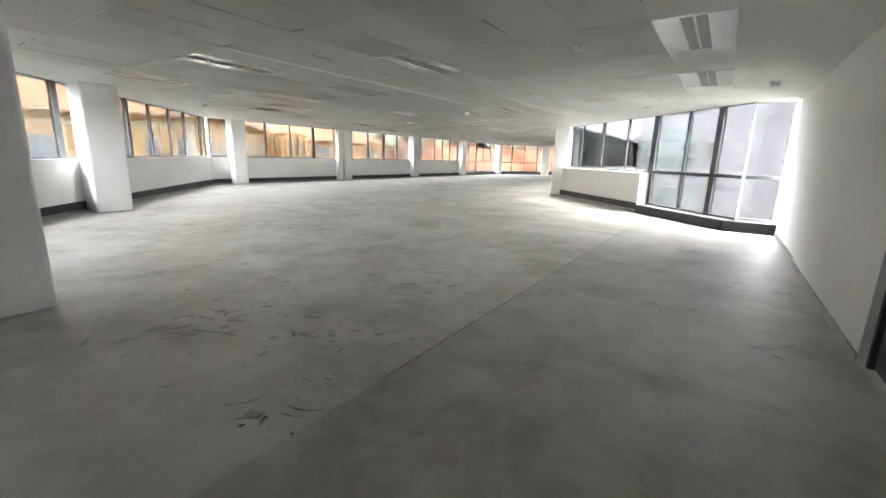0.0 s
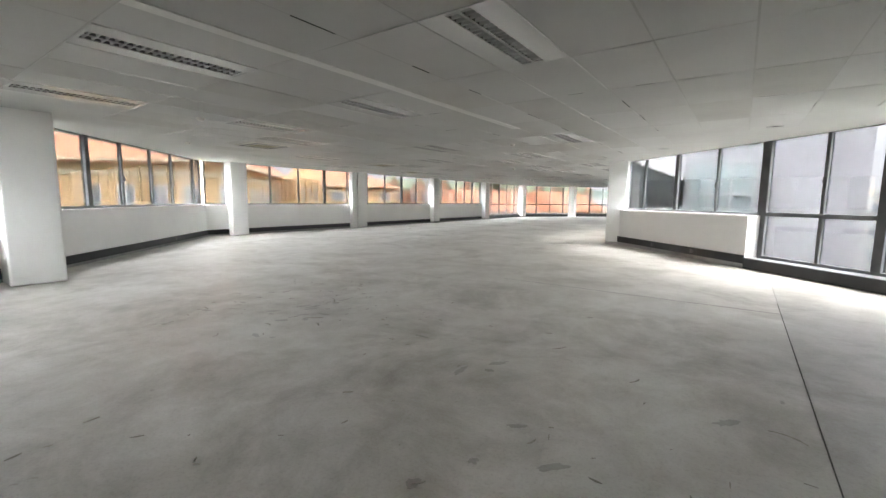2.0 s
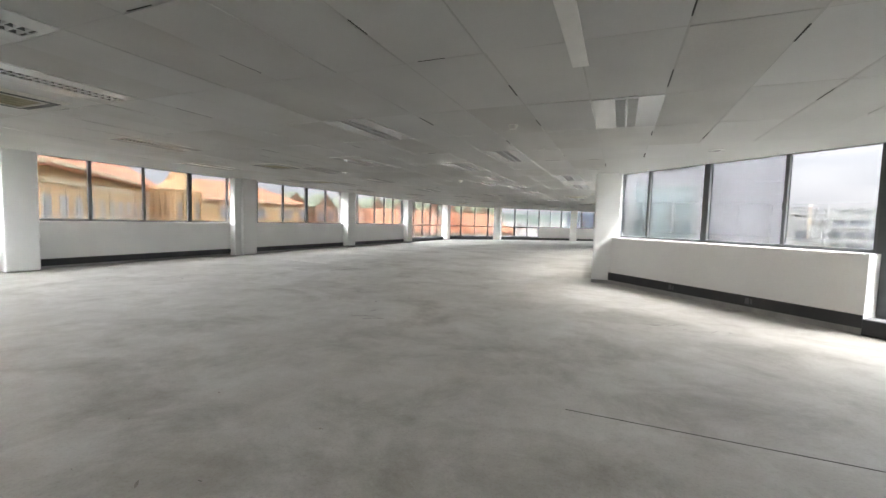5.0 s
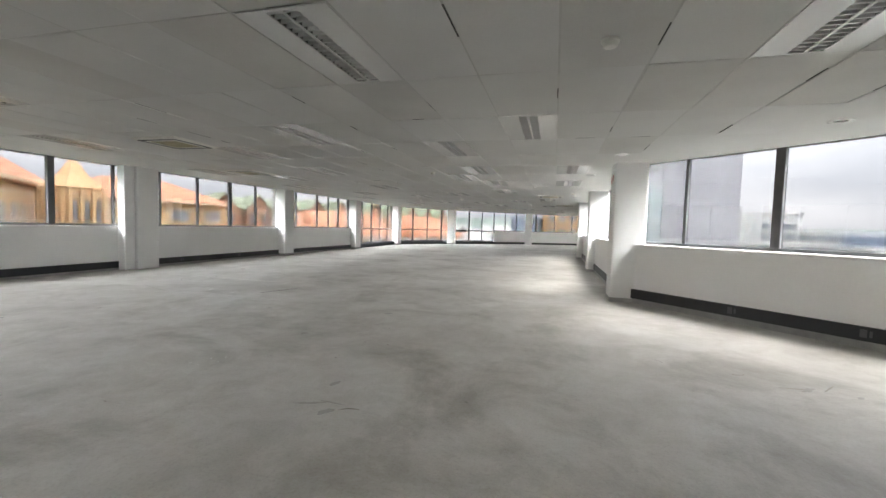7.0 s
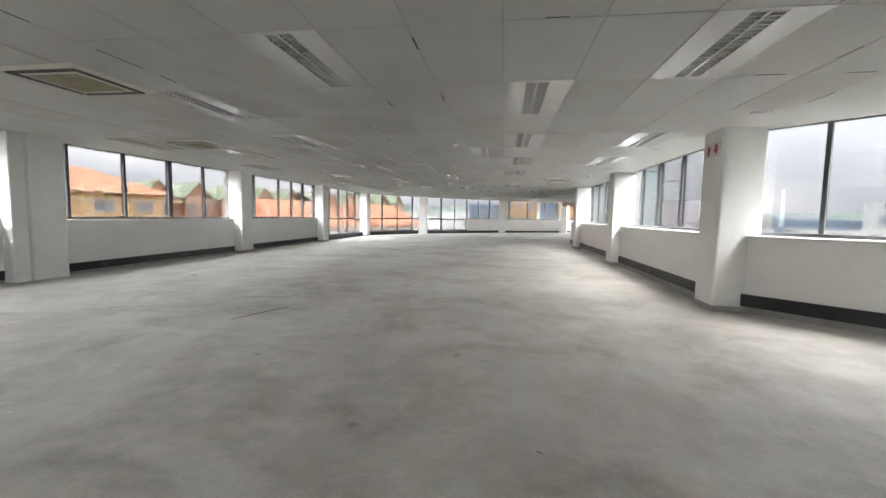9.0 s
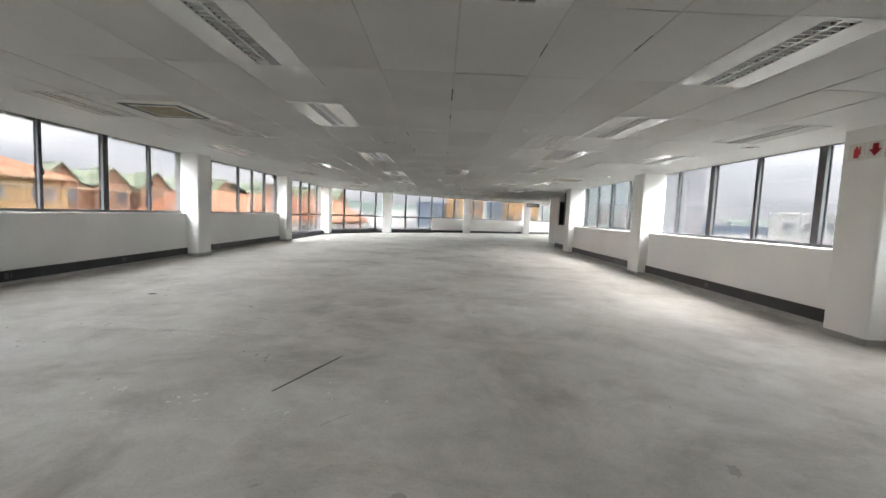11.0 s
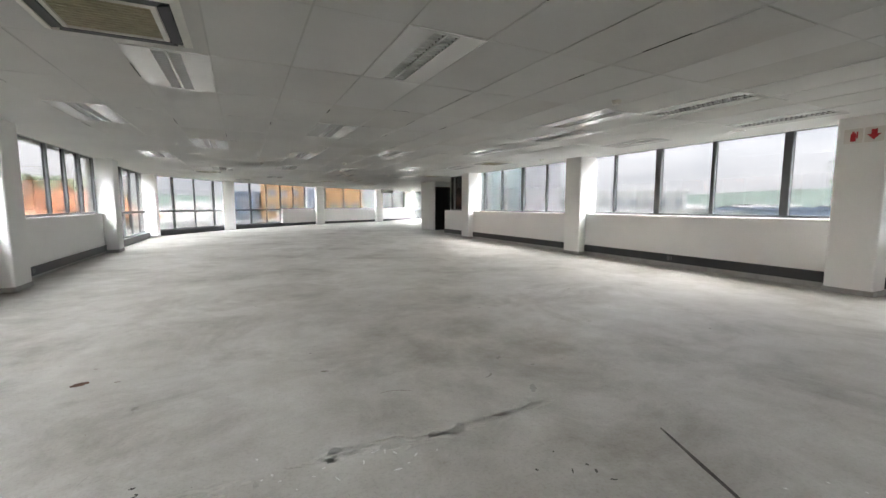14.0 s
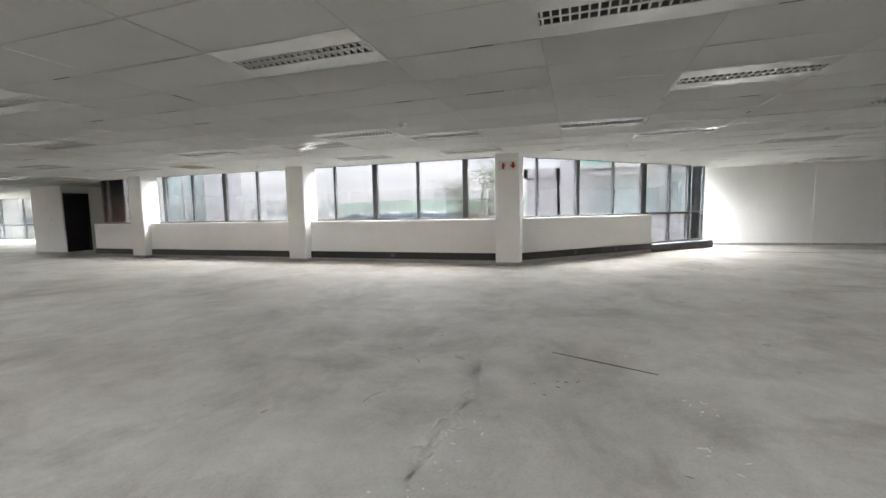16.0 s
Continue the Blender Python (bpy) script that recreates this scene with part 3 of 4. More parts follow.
for i in range(-10, 24):
    for j in range(-17, 28):
        x, (ya, yb) = GX + NX * i, row(j)
        y, hy = (ya + yb) / 2, (yb - ya) / 2
        corners = [(x + sx * 0.3, y + sy * hy) for sx in (-1, 1) for sy in (-1, 1)]
        if all(inside(a, b, INSET) or (a > -9.5 and b < 16 and inside(a, b, NEAR)) for a, b in corners):
            ce.box(x - 0.3, x - 0.289, ya, yb, H + 0.003, H + 0.012, 1)
            ce.box(x + 0.289, x + 0.3, ya, yb, H + 0.003, H + 0.012, 1)
            ce.box(x - 0.289, x + 0.289, ya, ya + 0.011, H + 0.003, H + 0.012, 1)
            ce.box(x - 0.289, x + 0.289, yb - 0.011, yb, H + 0.003, H + 0.012, 1)
            if (i, j) in taken:
                continue
            # dark strips along part of an edge paint the gap shade of askew tiles
            if rng.random() < 0.30:
                e, k = rng.choice((-1, 1)), rng.uniform(-0.8, 0.3)
                ce.box(x + e * 0.296 - 0.005, x + e * 0.296 + 0.005, y + hy * k, y + hy * (k + rng.uniform(0.3, 0.7)), H - 0.0005, H + 0.0025, 3)
            if rng.random() < 0.22:
                k = rng.uniform(-0.28, 0.0)
                ce.box(x + k, x + k + rng.uniform(0.12, 0.28), yb - 0.012, yb - 0.002, H - 0.0005, H + 0.0025, 3)
            t1, t2 = rng.uniform(-0.004, 0.004), rng.uniform(-0.003, 0.005)
            a, b, c = 0.293, hy - 0.007, 0.014
            ce.hexa([(x - a, y - b, H + t1), (x + a, y - b, H + t2), (x + a, y + b, H + t1), (x - a, y + b, H - t2),
                     (x - a, y - b, H + c), (x + a, y - b, H + c), (x + a, y + b, H + c), (x - a, y + b, H + c)], rng.choice((0, 0, 0, 4, 5)))
        elif any(inside(x + sx * 0.3, y + sy * hy, grow(OUTLINE, 0.8)) for sx in (-1, 0, 1) for sy in (-1, 0, 1)):
            for p in range(6):
                for q in range(12):
                    cx, cy, h = x - 0.25 + 0.1 * p, ya + hy * (q + 0.5) / 6, hy / 12
                    if inside(cx, cy, EDGE) and (i, j) not in taken:
                        ce.poly([(cx - 0.05, cy + h, H), (cx + 0.05, cy + h, H), (cx + 0.05, cy - h, H), (cx - 0.05, cy - h, H)], 2)
ce.prism(list(reversed(grow(OUTLINE, 0.38))), 2.5, 2.8, 2)
cl = ce.done("ceiling", [M["tile"], M["bar"], M["border"], M["gap"], M["tile_aged"], M["tile_new"]])
tagged(cl, "suspended ceiling of large pale mineral tiles in thin grid", "ceiling", kind="structure")
tagged(Build().box(-5.0, -4.89, 3.2, 8.42, H - 0.012, H - 0.004).done("cover_strip", M["strip"], bevel=0.002, segs=1), "long white cover strip over a ceiling joint", "ceiling strip")


def luminaire():
    root = new("ceiling_light")
    tagged(root, "unlit recessed fluorescent fitting with twin bright louvres", "ceiling light", "recessed ceiling lights")
    pan = Build()
    z0, z1 = -0.004, 0.004
    for a, b in ((-0.292, -0.098), (-0.008, 0.008), (0.098, 0.292)):
        pan.box(a, b, -0.592, 0.592, z0, z1)
    pan.box(-0.098, 0.098, -0.592, -0.565, z0, z1).box(-0.098, 0.098, 0.565, 0.592, z0, z1)
    pan.done("tray", M["pan"], root)
    for s in (-1, 1):
        ch = Build()
        xs = [(0.098, 0.003), (0.092, 0.05), (0.075, 0.075), (0.031, 0.075), (0.014, 0.05), (0.008, 0.003)]
        for (xa, za), (xb, zb) in zip(xs[:-1], xs[1:]):
            ch.poly([(s * xa, -0.565, za), (s * xb, -0.565, zb), (s * xb, 0.565, zb), (s * xa, 0.565, za)])
        for e in (-0.565, 0.565):
            ch.poly([(s * x, e, z) for x, z in xs])
        # dark colour here paints the shade behind the blades
        tagged(ch.done("reflector", M["cell"], root), "curved reflector darkened to paint shade between the blades")
        lv = Build()
        for k in range(20):
            y = -0.54 + k * 0.0568
            lv.box(s * 0.053 - 0.044, s * 0.053 + 0.044, y - 0.006, y + 0.006, 0.0, 0.03)
        tagged(lv.done("louvre", M["pan"], root), "row of bright cross blades", kind="stuff")
        tb = Build()
        pts = [(s * 0.053 + 0.013 * math.cos(a), 0.055 + 0.013 * math.sin(a)) for a in [k * math.pi / 4 for k in range(8)]]
        for k in range(8):
            (xa, za), (xb, zb) = pts[k], pts[(k + 1) % 8]
            tb.poly([(xa, -0.56, za), (xb, -0.56, zb), (xb, 0.56, zb), (xa, 0.56, za)])
        tagged(tb.done("tube", M["pan"], root), "unlit white fluorescent tube")
    return root


lum = luminaire()
lum.location = (*LIGHTS[0], H)
for x, y in LIGHTS[1:]:
    copy_thing(lum, pose(x, y, H))


def cassette():
    root = new("air_conditioner")
    tagged(root, "square ceiling cassette air conditioner with dusty beige grille", "air conditioner", "ceiling cassettes")
    b, g, v = Build(), Build(), Build()
    for r in range(4):
        c, s = round(math.cos(r * math.pi / 2)), round(math.sin(r * math.pi / 2))
        R = lambda x, y, z: (c * x - s * y, s * x + c * y, z)
        b.hexa([R(-0.42, -0.42, -0.006), R(0.42, -0.42, -0.006), R(0.37, -0.37, -0.026), R(-0.37, -0.37, -0.026),
                R(-0.42, -0.42, 0.0), R(0.42, -0.42, 0.0), R(0.37, -0.37, 0.0), R(-0.37, -0.37, 0.0)])
        b.hexa([R(-0.29, -0.29, -0.026), R(0.29, -0.29, -0.026), R(0.26, -0.26, -0.03), R(-0.26, -0.26, -0.03),
                R(-0.29, -0.29, -0.004), R(0.29, -0.29, -0.004), R(0.26, -0.26, -0.004), R(-0.26, -0.26, -0.004)])
        v.hexa([R(-0.33, -0.362, -0.0255), R(0.33, -0.362, -0.0255), R(0.3, -0.3, -0.0275), R(-0.3, -0.3, -0.0275),
                R(-0.33, -0.362, -0.015), R(0.33, -0.362, -0.015), R(0.3, -0.3, -0.015), R(-0.3, -0.3, -0.015)])
    b.done("body", M["cream"], root)
    tagged(v.done("vane", M["black"], root), "dark air outlet slots")
    g.box(-0.26, 0.26, -0.26, 0.26, -0.016, -0.008)
    for k in range(13):
        y = -0.24 + k * 0.04
        g.box(-0.255, 0.255, y - 0.006, y + 0.006, -0.024, -0.014)
    tagged(g.done("grille", M["grille"], root), "dusty beige intake grille", kind="stuff")
    bk = Build().box(-0.37, 0.37, -0.37, 0.37, -0.004, 0.05).done("housing", M["dark"], root)
    return root


ac = cassette()
ac.location = (*UNITS[0], H - 0.002)
for x, y in UNITS[1:]:
    copy_thing(ac, pose(x, y, H - 0.002))


def lathe(profile, n=20):
    bd = Build()
    for (ra, za), (rb, zb) in zip(profile[:-1], profile[1:]):
        for k in range(n):
            a, b = 2 * math.pi * k / n, 2 * math.pi * (k + 1) / n
            if ra < 1e-6:
                bd.poly([(0, 0, za), (rb * math.cos(a), rb * math.sin(a), zb), (rb * math.cos(b), rb * math.sin(b), zb)])
            elif rb < 1e-6:
                bd.poly([(ra * math.cos(a), ra * math.sin(a), za), (0, 0, zb), (ra * math.cos(b), ra * math.sin(b), za)])
            else:
                bd.poly([(ra * math.cos(a), ra * math.sin(a), za), (rb * math.cos(a), rb * math.sin(a), zb),
                         (rb * math.cos(b), rb * math.sin(b), zb), (ra * math.cos(b), ra * math.sin(b), za)])
    return bd


det = new("smoke_detector")
tagged(det, "small round cream smoke detector on the ceiling", "smoke detector", "smoke detectors")
lathe([(0, 0), (0.055, 0), (0.055, -0.014), (0.046, -0.02), (0.044, -0.036), (0.036, -0.046), (0, -0.048)]).done("head", M["cream"], det)
SPOTS = [(-1.46, 4.95), (-5.83, 10.07), (-8.72, 16.04), (-8.4, 5.2), (-11.5, 6.35), (0.34, 7.96), (-9.9, 24.4), (-7.3, 28.4), (-5.6, 21.2), (-12.0, 25.2)]
det.location = (*SPOTS[0], H)
for x, y in SPOTS[1:]:
    copy_thing(det, pose(x, y, H))
dl = new("downlight")
tagged(dl, "unlit round recessed downlight with a pale rim", "downlight", "perimeter downlights")
lathe([(0.07, 0.0), (0.105, 0.0), (0.105, -0.006), (0.085, -0.012), (0.07, -0.006), (0.06, -0.002), (0, -0.002)]).done("rim", M["pan"], dl)
tagged(lathe([(0, -0.004), (0.058, -0.004)]).done("lamp", M["chrome"], dl), "dull lamp face")
SPOTS = [(-3.4, 12.38), (-5.16, 14.15), (-1.62, 10.28), (-5.42, 16.6), (-5.45, 19.6), (-5.45, 22.5)]
dl.location = (*SPOTS[0], H)
for x, y in SPOTS[1:]:
    copy_thing(dl, pose(x, y, H))


# ---- columns ----
def column(x0, x1, y0, y1, skirt=True):
    root = new("column")
    root.location = ((x0 + x1) / 2, (y0 + y1) / 2, 0)
    tagged(root, "square white plastered column with rounded corners", "column", "structural columns", "structure")
    Build().box(x0, x1, y0, y1, 0, H + 0.05).done("shaft", M["plaster"], root, bevel=0.03, segs=3)
    if skirt:
        tagged(Build().box(x0 - 0.009, x1 + 0.009, y0 - 0.009, y1 + 0.009, 0, 0.075).done("skirting", M["plinth"], root, bevel=0.012), "worn grey skirting")
    return root


for y in (9.3, 14.8, 20.27, 25.8, 31.5):
    column(-15.99, -15.44, y, y + 0.55, y > 16)
for y in (14.94, 20.27, 25.8):
    column(-5.15, -4.62, y, y + 0.53)
column(-10.52, -9.87, 3.3, 3.9, False)
column(-4.8, -4.21, 0.7, 1.29, False)
for x, y in ((-13.32, 35.4), (-8.28, 39.75), (-3.55, 42.5)):
    column(x, x + 0.5, y, y + 0.5, False)
# slim rainwater boxing beside one column
bx = Build().box(-15.72, -15.5, 14.55, 14.79, 0, H).done("pipe_boxing", M["plaster"], bevel=0.02)
tagged(bx, "slim white boxed pipe duct beside a column", "pipe boxing", kind="structure")

# ---- signs ----
sg = new("fire_sign")
sg.location = (-5.153, 15.18, 2.1)
tagged(sg, "pair of white square signs with red symbols on column", "sign")
for k, y in enumerate((15.08, 15.29)):
    s = Build().box(-5.162, -5.152, y - 0.095, y + 0.095, 2.03, 2.22).done("plate", M["sign"], sg, bevel=0.002, segs=1)
    r = Build()
    X0, X1 = -5.1655, -5.1622
    if k == 0:      # arrow pointing down
        r.box(X0, X1, y - 0.03, y + 0.03, 2.12, 2.19)
        r.poly([(X0, y - 0.07, 2.13), (X0, y + 0.07, 2.13), (X0, y, 2.055)])
    else:           # extinguisher
        r.box(X0, X1, y - 0.03, y + 0.025, 2.055, 2.16).box(X0, X1, y - 0.015, y + 0.01, 2.16, 2.185).box(X0, X1, y - 0.05, y - 0.035, 2.09, 2.18)
    r.done("symbol", M["red"], sg)
ex = new("exit_sign")
ex.location = (-3.2, 41.0, H - 0.16)
tagged(ex, "dark hanging exit sign with pale lettering bars", "exit sign")
Build().box(-3.65, -2.75, 40.97, 41.03, H - 0.32, H - 0.05).done("box", M["green"], ex, bevel=0.006)
bars = Build()
for a, b in ((-3.57, -3.46), (-3.42, -3.33), (-3.29, -3.22), (-3.17, -3.05), (-3.0, -2.86)):
    bars.box(a, b, 40.962, 40.968, H - 0.25, H - 0.12)
tagged(bars.done("lettering", M["sign"], ex), "pale lettering", kind="stuff")
Build().box(-3.22, -3.18, 40.99, 41.01, H - 0.05, H).done("bracket", M["steel"], ex)
sw = Build().box(-4.058, -4.05, 31.75, 31.83, 1.15, 1.23).box(-4.062, -4.058, 31.775, 31.805, 1.17, 1.21)
tagged(sw.done("light_switch", M["cream"], bevel=0.001, segs=1), "small cream light switch on white core wall", "switch")

# ---- marks and scraps on the floor ----
def scrap(name, x, y, turn, length, width, mat, label, cat):
    bd = Build()
    r = random.Random(int(abs(x * 100) + abs(y * 10)))
    n = 9
    up, dn = [], []
    for k in range(n + 1):
        s = -length / 2 + length * k / n
        wv = width / 2 * (0.35 + 0.65 * math.sin(math.pi * (k + 0.4) / (n + 0.8))) * r.uniform(0.7, 1.2)
        up.append((s, wv))
        dn.append((s, -wv * r.uniform(0.7, 1.1)))
    bd.prism(dn + up[::-1], 0.0005, 0.005)
    ob = bd.done(name, mat)
    ob.matrix_world = pose(x, y, 0, 0, 0, turn)
    return tagged(ob, label, cat)


scrap("floor_strip", -10.71, 13.6, 68, 0.8, 0.022, M["joint"], "thin dark strip lying on the concrete floor", "strip")
scrap("paper_scrap", -13.6, 16.05, 25, 0.10, 0.06, M["scrap"], "small torn brown scrap on the floor", "scrap")
ch = Build()
r = random.Random(9)
for k in range(260):
    if k < 140:
        x, y = r.gauss(-2.6, 0.9), r.gauss(2.6, 0.9)
    elif k < 210:
        x, y = r.gauss(-5.8, 1.0), r.gauss(5.6, 0.8)
    else:
        x, y = r.uniform(-14, -7), r.uniform(9, 18)
    if x > -1.5 and y < 8.3:
        continue
    a, s = r.uniform(0, 3.1), r.uniform(0.006, 0.05) * (0.8 if k < 210 else 0.5)
    t = s * r.uniform(0.1, 0.3)
    ca, sa = math.cos(a), math.sin(a)
    pts = [(-s, -t * 0.3), (0, -t), (s, -t * 0.1), (s * 0.6, t * 0.6), (-s * 0.3, t * 0.8)]
    ch.prism([(x + ca * p - sa * q, y + sa * p + ca * q) for p, q in pts], 0.0, 0.0025 + 0.003 * r.random())
tagged(ch.done("floor_chips", M["scuffed"]), "scattered flakes of old adhesive and grit", "debris", kind="stuff")




def curl(bd, x, y, turn, length, bend, width, height, z, r):
    """A curved ridge of hardened adhesive with a triangular section and tapered ends."""
    n, a = 7, turn
    L, C, R = [], [], []
    for k in range(n + 1):
        w = width * (0.25 + 0.75 * math.sin(math.pi * (k + 0.3) / (n + 0.6))) * r.uniform(0.7, 1.25)
        nx, ny = -math.sin(a), math.cos(a)
        L.append((x + nx * w, y + ny * w, z))
        R.append((x - nx * w, y - ny * w, z))
        C.append((x + nx * w * 0.3, y + ny * w * 0.3, z + height * r.uniform(0.5, 1.0)))
        x, y = x + math.cos(a) * length / n, y + math.sin(a) * length / n
        a += bend / n * r.uniform(0.5, 1.5)
    for k in range(n):
        bd.poly([L[k], L[k + 1], C[k + 1], C[k]]).poly([C[k], C[k + 1], R[k + 1], R[k]])


def blot(bd, x, y, turn, length, width, z, r):
    """A thin ragged film left on the floor."""
    n = 18
    pts = []
    for k in range(n):
        a = 2 * math.pi * k / n
        q = r.uniform(0.55, 1.1)
        u, v = math.cos(a) * length / 2 * q, math.sin(a) * width / 2 * q
        pts.append((x + u * math.cos(turn) - v * math.sin(turn), y + u * math.sin(turn) + v * math.cos(turn)))
    bd.prism(pts, z - 0.0005, z + 0.0012)


SPREAD = [(-3.1, 1.5, 0.2, 9), (-3.15, 1.95, 0.18, 9), (-2.5, 2.05, 0.2, 9), (-2.05, 2.3, 0.18, 7), (-2.0, 3.5, 0.25, 8), (-1.8, 1.35, 0.12, 5), (-2.5, 3.9, 0.35, 10),
          (-1.85, 4.9, 0.2, 5), (-2.2, 2.9, 0.4, 8), (-6.8, 5.0, 0.3, 9), (-5.85, 5.05, 0.3, 9), (-5.6, 4.5, 0.3, 9), (-5.8, 5.7, 0.25, 6), (-6.4, 4.2, 0.3, 7), (-3.6, 5.3, 0.6, 7),
          (-7.54, 9.68, 0.12, 4), (-4.1, 11.2, 0.3, 7), (-1.2, 4.15, 0.15, 5), (-0.9, 5.0, 0.4, 6), (0.3, 4.0, 0.3, 4), (0.4, 5.6, 0.25, 4), (-9.5, 11.5, 1.0, 5), (-11.0, 14.6, 0.6, 6)]
r = random.Random(31)
rid, film_ = Build(), Build()
for x, y, spread, n in SPREAD:
    for k in range(n):
        px, py = r.gauss(x, spread), r.gauss(y, spread)
        z = 0.006 if px > -1.48 else 0.0
        if abs(px + 1.48) < 0.12 or px > 0.7:
            continue
        if r.random() < 0.38:
            curl(rid, px, py, r.gauss(0.7, 0.6), r.uniform(0.06, 0.24), r.uniform(-1.6, 1.6), r.uniform(0.004, 0.010), r.uniform(0.002, 0.006), z, r)
        else:
            blot(film_, px, py, r.gauss(0.7, 0.6), r.uniform(0.05, 0.22), r.uniform(0.02, 0.07), z + 0.0005, r)
tagged(rid.done("adhesive_ridges", M["scuffed"]), "curled brown ridges of old flooring adhesive on concrete", "adhesive", kind="stuff")
tagged(film_.done("adhesive_film", M["smear"]), "thin ragged films of darker adhesive on the concrete", "adhesive", kind="stuff")
fl_ = Build()
for x, y, n in ((-11.35, 13.05, 9), (-10.33, 13.23, 7), (-10.73, 12.9, 4), (-11.8, 13.16, 6), (-12.4, 14.4, 8), (-10.8, 11.1, 6), (-8.9, 10.2, 5), (-12.0, 14.35, 8)):
    for k in range(n):
        blot(fl_, r.gauss(x, 0.09), r.gauss(y, 0.07), r.uniform(0, 3), r.uniform(0.008, 0.05), r.uniform(0.005, 0.014), 0.0035, r)
tagged(fl_.done("paint_flecks", M["flake"]), "small splashes of white paint on the concrete floor", "paint", kind="stuff")
cr = Build()
for k in range(110):
    x = r.uniform(-13.2, -10.9)
    blot(cr, x, 14.46 + r.gauss(0, 0.03) + 0.03 * math.sin(x * 5), r.gauss(0, 0.35), r.uniform(0.03, 0.16), r.uniform(0.012, 0.045), 0.003, r)
tagged(cr.done("screed_crust", M["crust"]), "pale crumbled crust along the edge of a screed patch", "screed", kind="stuff")
dk = Build()
for x, y, n in ((-13.03, 14.6, 5), (-13.18, 14.0, 3), (-11.37, 13.96, 3), (-11.15, 13.77, 3), (-1.7, 1.4, 5), (-2.4, 3.2, 4)):
    for k in range(n):
        blot(dk, r.gauss(x, 0.08), r.gauss(y, 0.06), r.uniform(0, 3), r.uniform(0.012, 0.04), r.uniform(0.008, 0.02), 0.0035, r)
tagged(dk.done("dark_specks", M["joint"]), "small dark specks of dirt on the concrete floor", "dirt", kind="stuff")


# ---- outside ----
gr = Build().box(-1500, 1500, -1500, 1500, -9.0, -8.0).done("ground", M["ground"])
tagged(gr, "town ground with grass and paving far below", "ground", kind="structure")


def facade_run(root, run, zs, width, height, pitch, start, mat=None, end=None, proud=True, sill=True):
    """Rows of recessed looking windows: dark glass, frame with mullion, sill."""
    for z in zs:
        u = start
        while u + width < (end or run.len):
            g = run.box(Build(), u, u + width, -0.02, 0.01, z, z + height).done("window", mat or M["hglass"], root)
            f = Build()
            for a, b in ((u - 0.08, u), (u + width, u + width + 0.08), (u + width / 2 - 0.035, u + width / 2 + 0.035)):
                run.box(f, a, b, -0.02, 0.06, z, z + height)
            run.box(f, u - 0.08, u + width + 0.08, -0.02, 0.06, z + height, z + height + 0.1)
            run.box(f, u - 0.15, u + width + 0.15, -0.02, 0.16, z - 0.12, z)
            f.done("window_frame", M["whitep"], root)
            u += pitch


def hip_roof(bd, c, d, half_l, half_w, z, rise, over=0.6, hip=1.0):
    """A hipped (hip=1) or gabled (hip=0) roof over a rectangle with its long way along d."""
    c, d = Vector(c), Vector(d).normalized()
    n = Vector((-d.y, d.x))
    P = lambda u, v, h: (*(c + d * u + n * v), h)
    L, W = half_l + over, half_w + over
    r = L - W * hip
    e = [P(-L, -W, z), P(L, -W, z), P(L, W, z), P(-L, W, z)]
    a, b = P(-r, 0, z + rise), P(r, 0, z + rise)
    bd.poly([e[0], e[1], b, a]).poly([e[2], e[3], a, b]).poly([e[1], e[2], b]).poly([e[3], e[0], a])
    bd.poly([(p[0], p[1], z - 0.25) for p in e])
    for i in range(4):
        p, q = e[i], e[(i + 1) % 4]
        bd.poly([(p[0], p[1], z - 0.25), (q[0], q[1], z - 0.25), q, p])


def house(name, c, d, half_l, half_w, eave, rise, wall, roof, label, zs=(), hip=1.0, pitch=3.2, wh=1.3, ww=1.1, gutter=True):
    root = new(name)
    root.location = (c[0], c[1], -8)
    tagged(root, label, "building")
    cv, dv = Vector(c), Vector(d).normalized()
    n = Vector((-dv.y, dv.x))
    q = [cv + dv * a * half_l + n * b * half_w for a, b in ((-1, -1), (1, -1), (1, 1), (-1, 1))]
    Build().prism([tuple(p) for p in q], -8, eave).done("wall", wall, root)
    rb = Build()
    hip_roof(rb, c, d, half_l, half_w, eave + 0.25, rise, 0.6, hip)
    rb.done("roof", roof, root)
    if gutter:
        g = Build()
        for i in range(4):
            Run(q[(i + 1) % 4], q[i]).box(g, -0.5, (q[i] - q[(i + 1) % 4]).length + 0.5, 0.45, 0.68, eave + 0.12, eave + 0.32)
            Run(q[(i + 1) % 4], q[i]).box(g, 0, (q[i] - q[(i + 1) % 4]).length, 0.0, 0.12, eave - 0.75, eave - 0.45)
        g.done("gutter", M["trimw"], root)
    for i in range(4):
        facade_run(root, Run(q[(i + 1) % 4], q[i]), zs, ww, wh, pitch, 1.2)
    return root


# ochre buildings with clay roofs to the west
house("ochre_building", (-43.0, 9.6), (0.5, 0.866), 12, 6.0, 3.3, 5.2, M["yellow"], M["clay"], "long ochre rendered building with a clay tile roof", (0.5, -3.0), pitch=2.5, ww=1.3, wh=1.35)
house("ochre_building", (-41.4, 20.7), (-0.72, 0.69), 11.5, 4.6, 3.3, 4.0, M["yellow"], M["clay"], "ochre wing with tall windows and clay roof", (0.2,), pitch=1.9, wh=1.7, ww=0.8)
gb = new("gable_tower")
gb.location = (-41.0, 30.4, -8)
tagged(gb, "ochre stepped gable tower with a steep pointed top", "tower")
tw = Build().box(-42.3, -39.7, 29.1, 31.7, -8, 3.2)
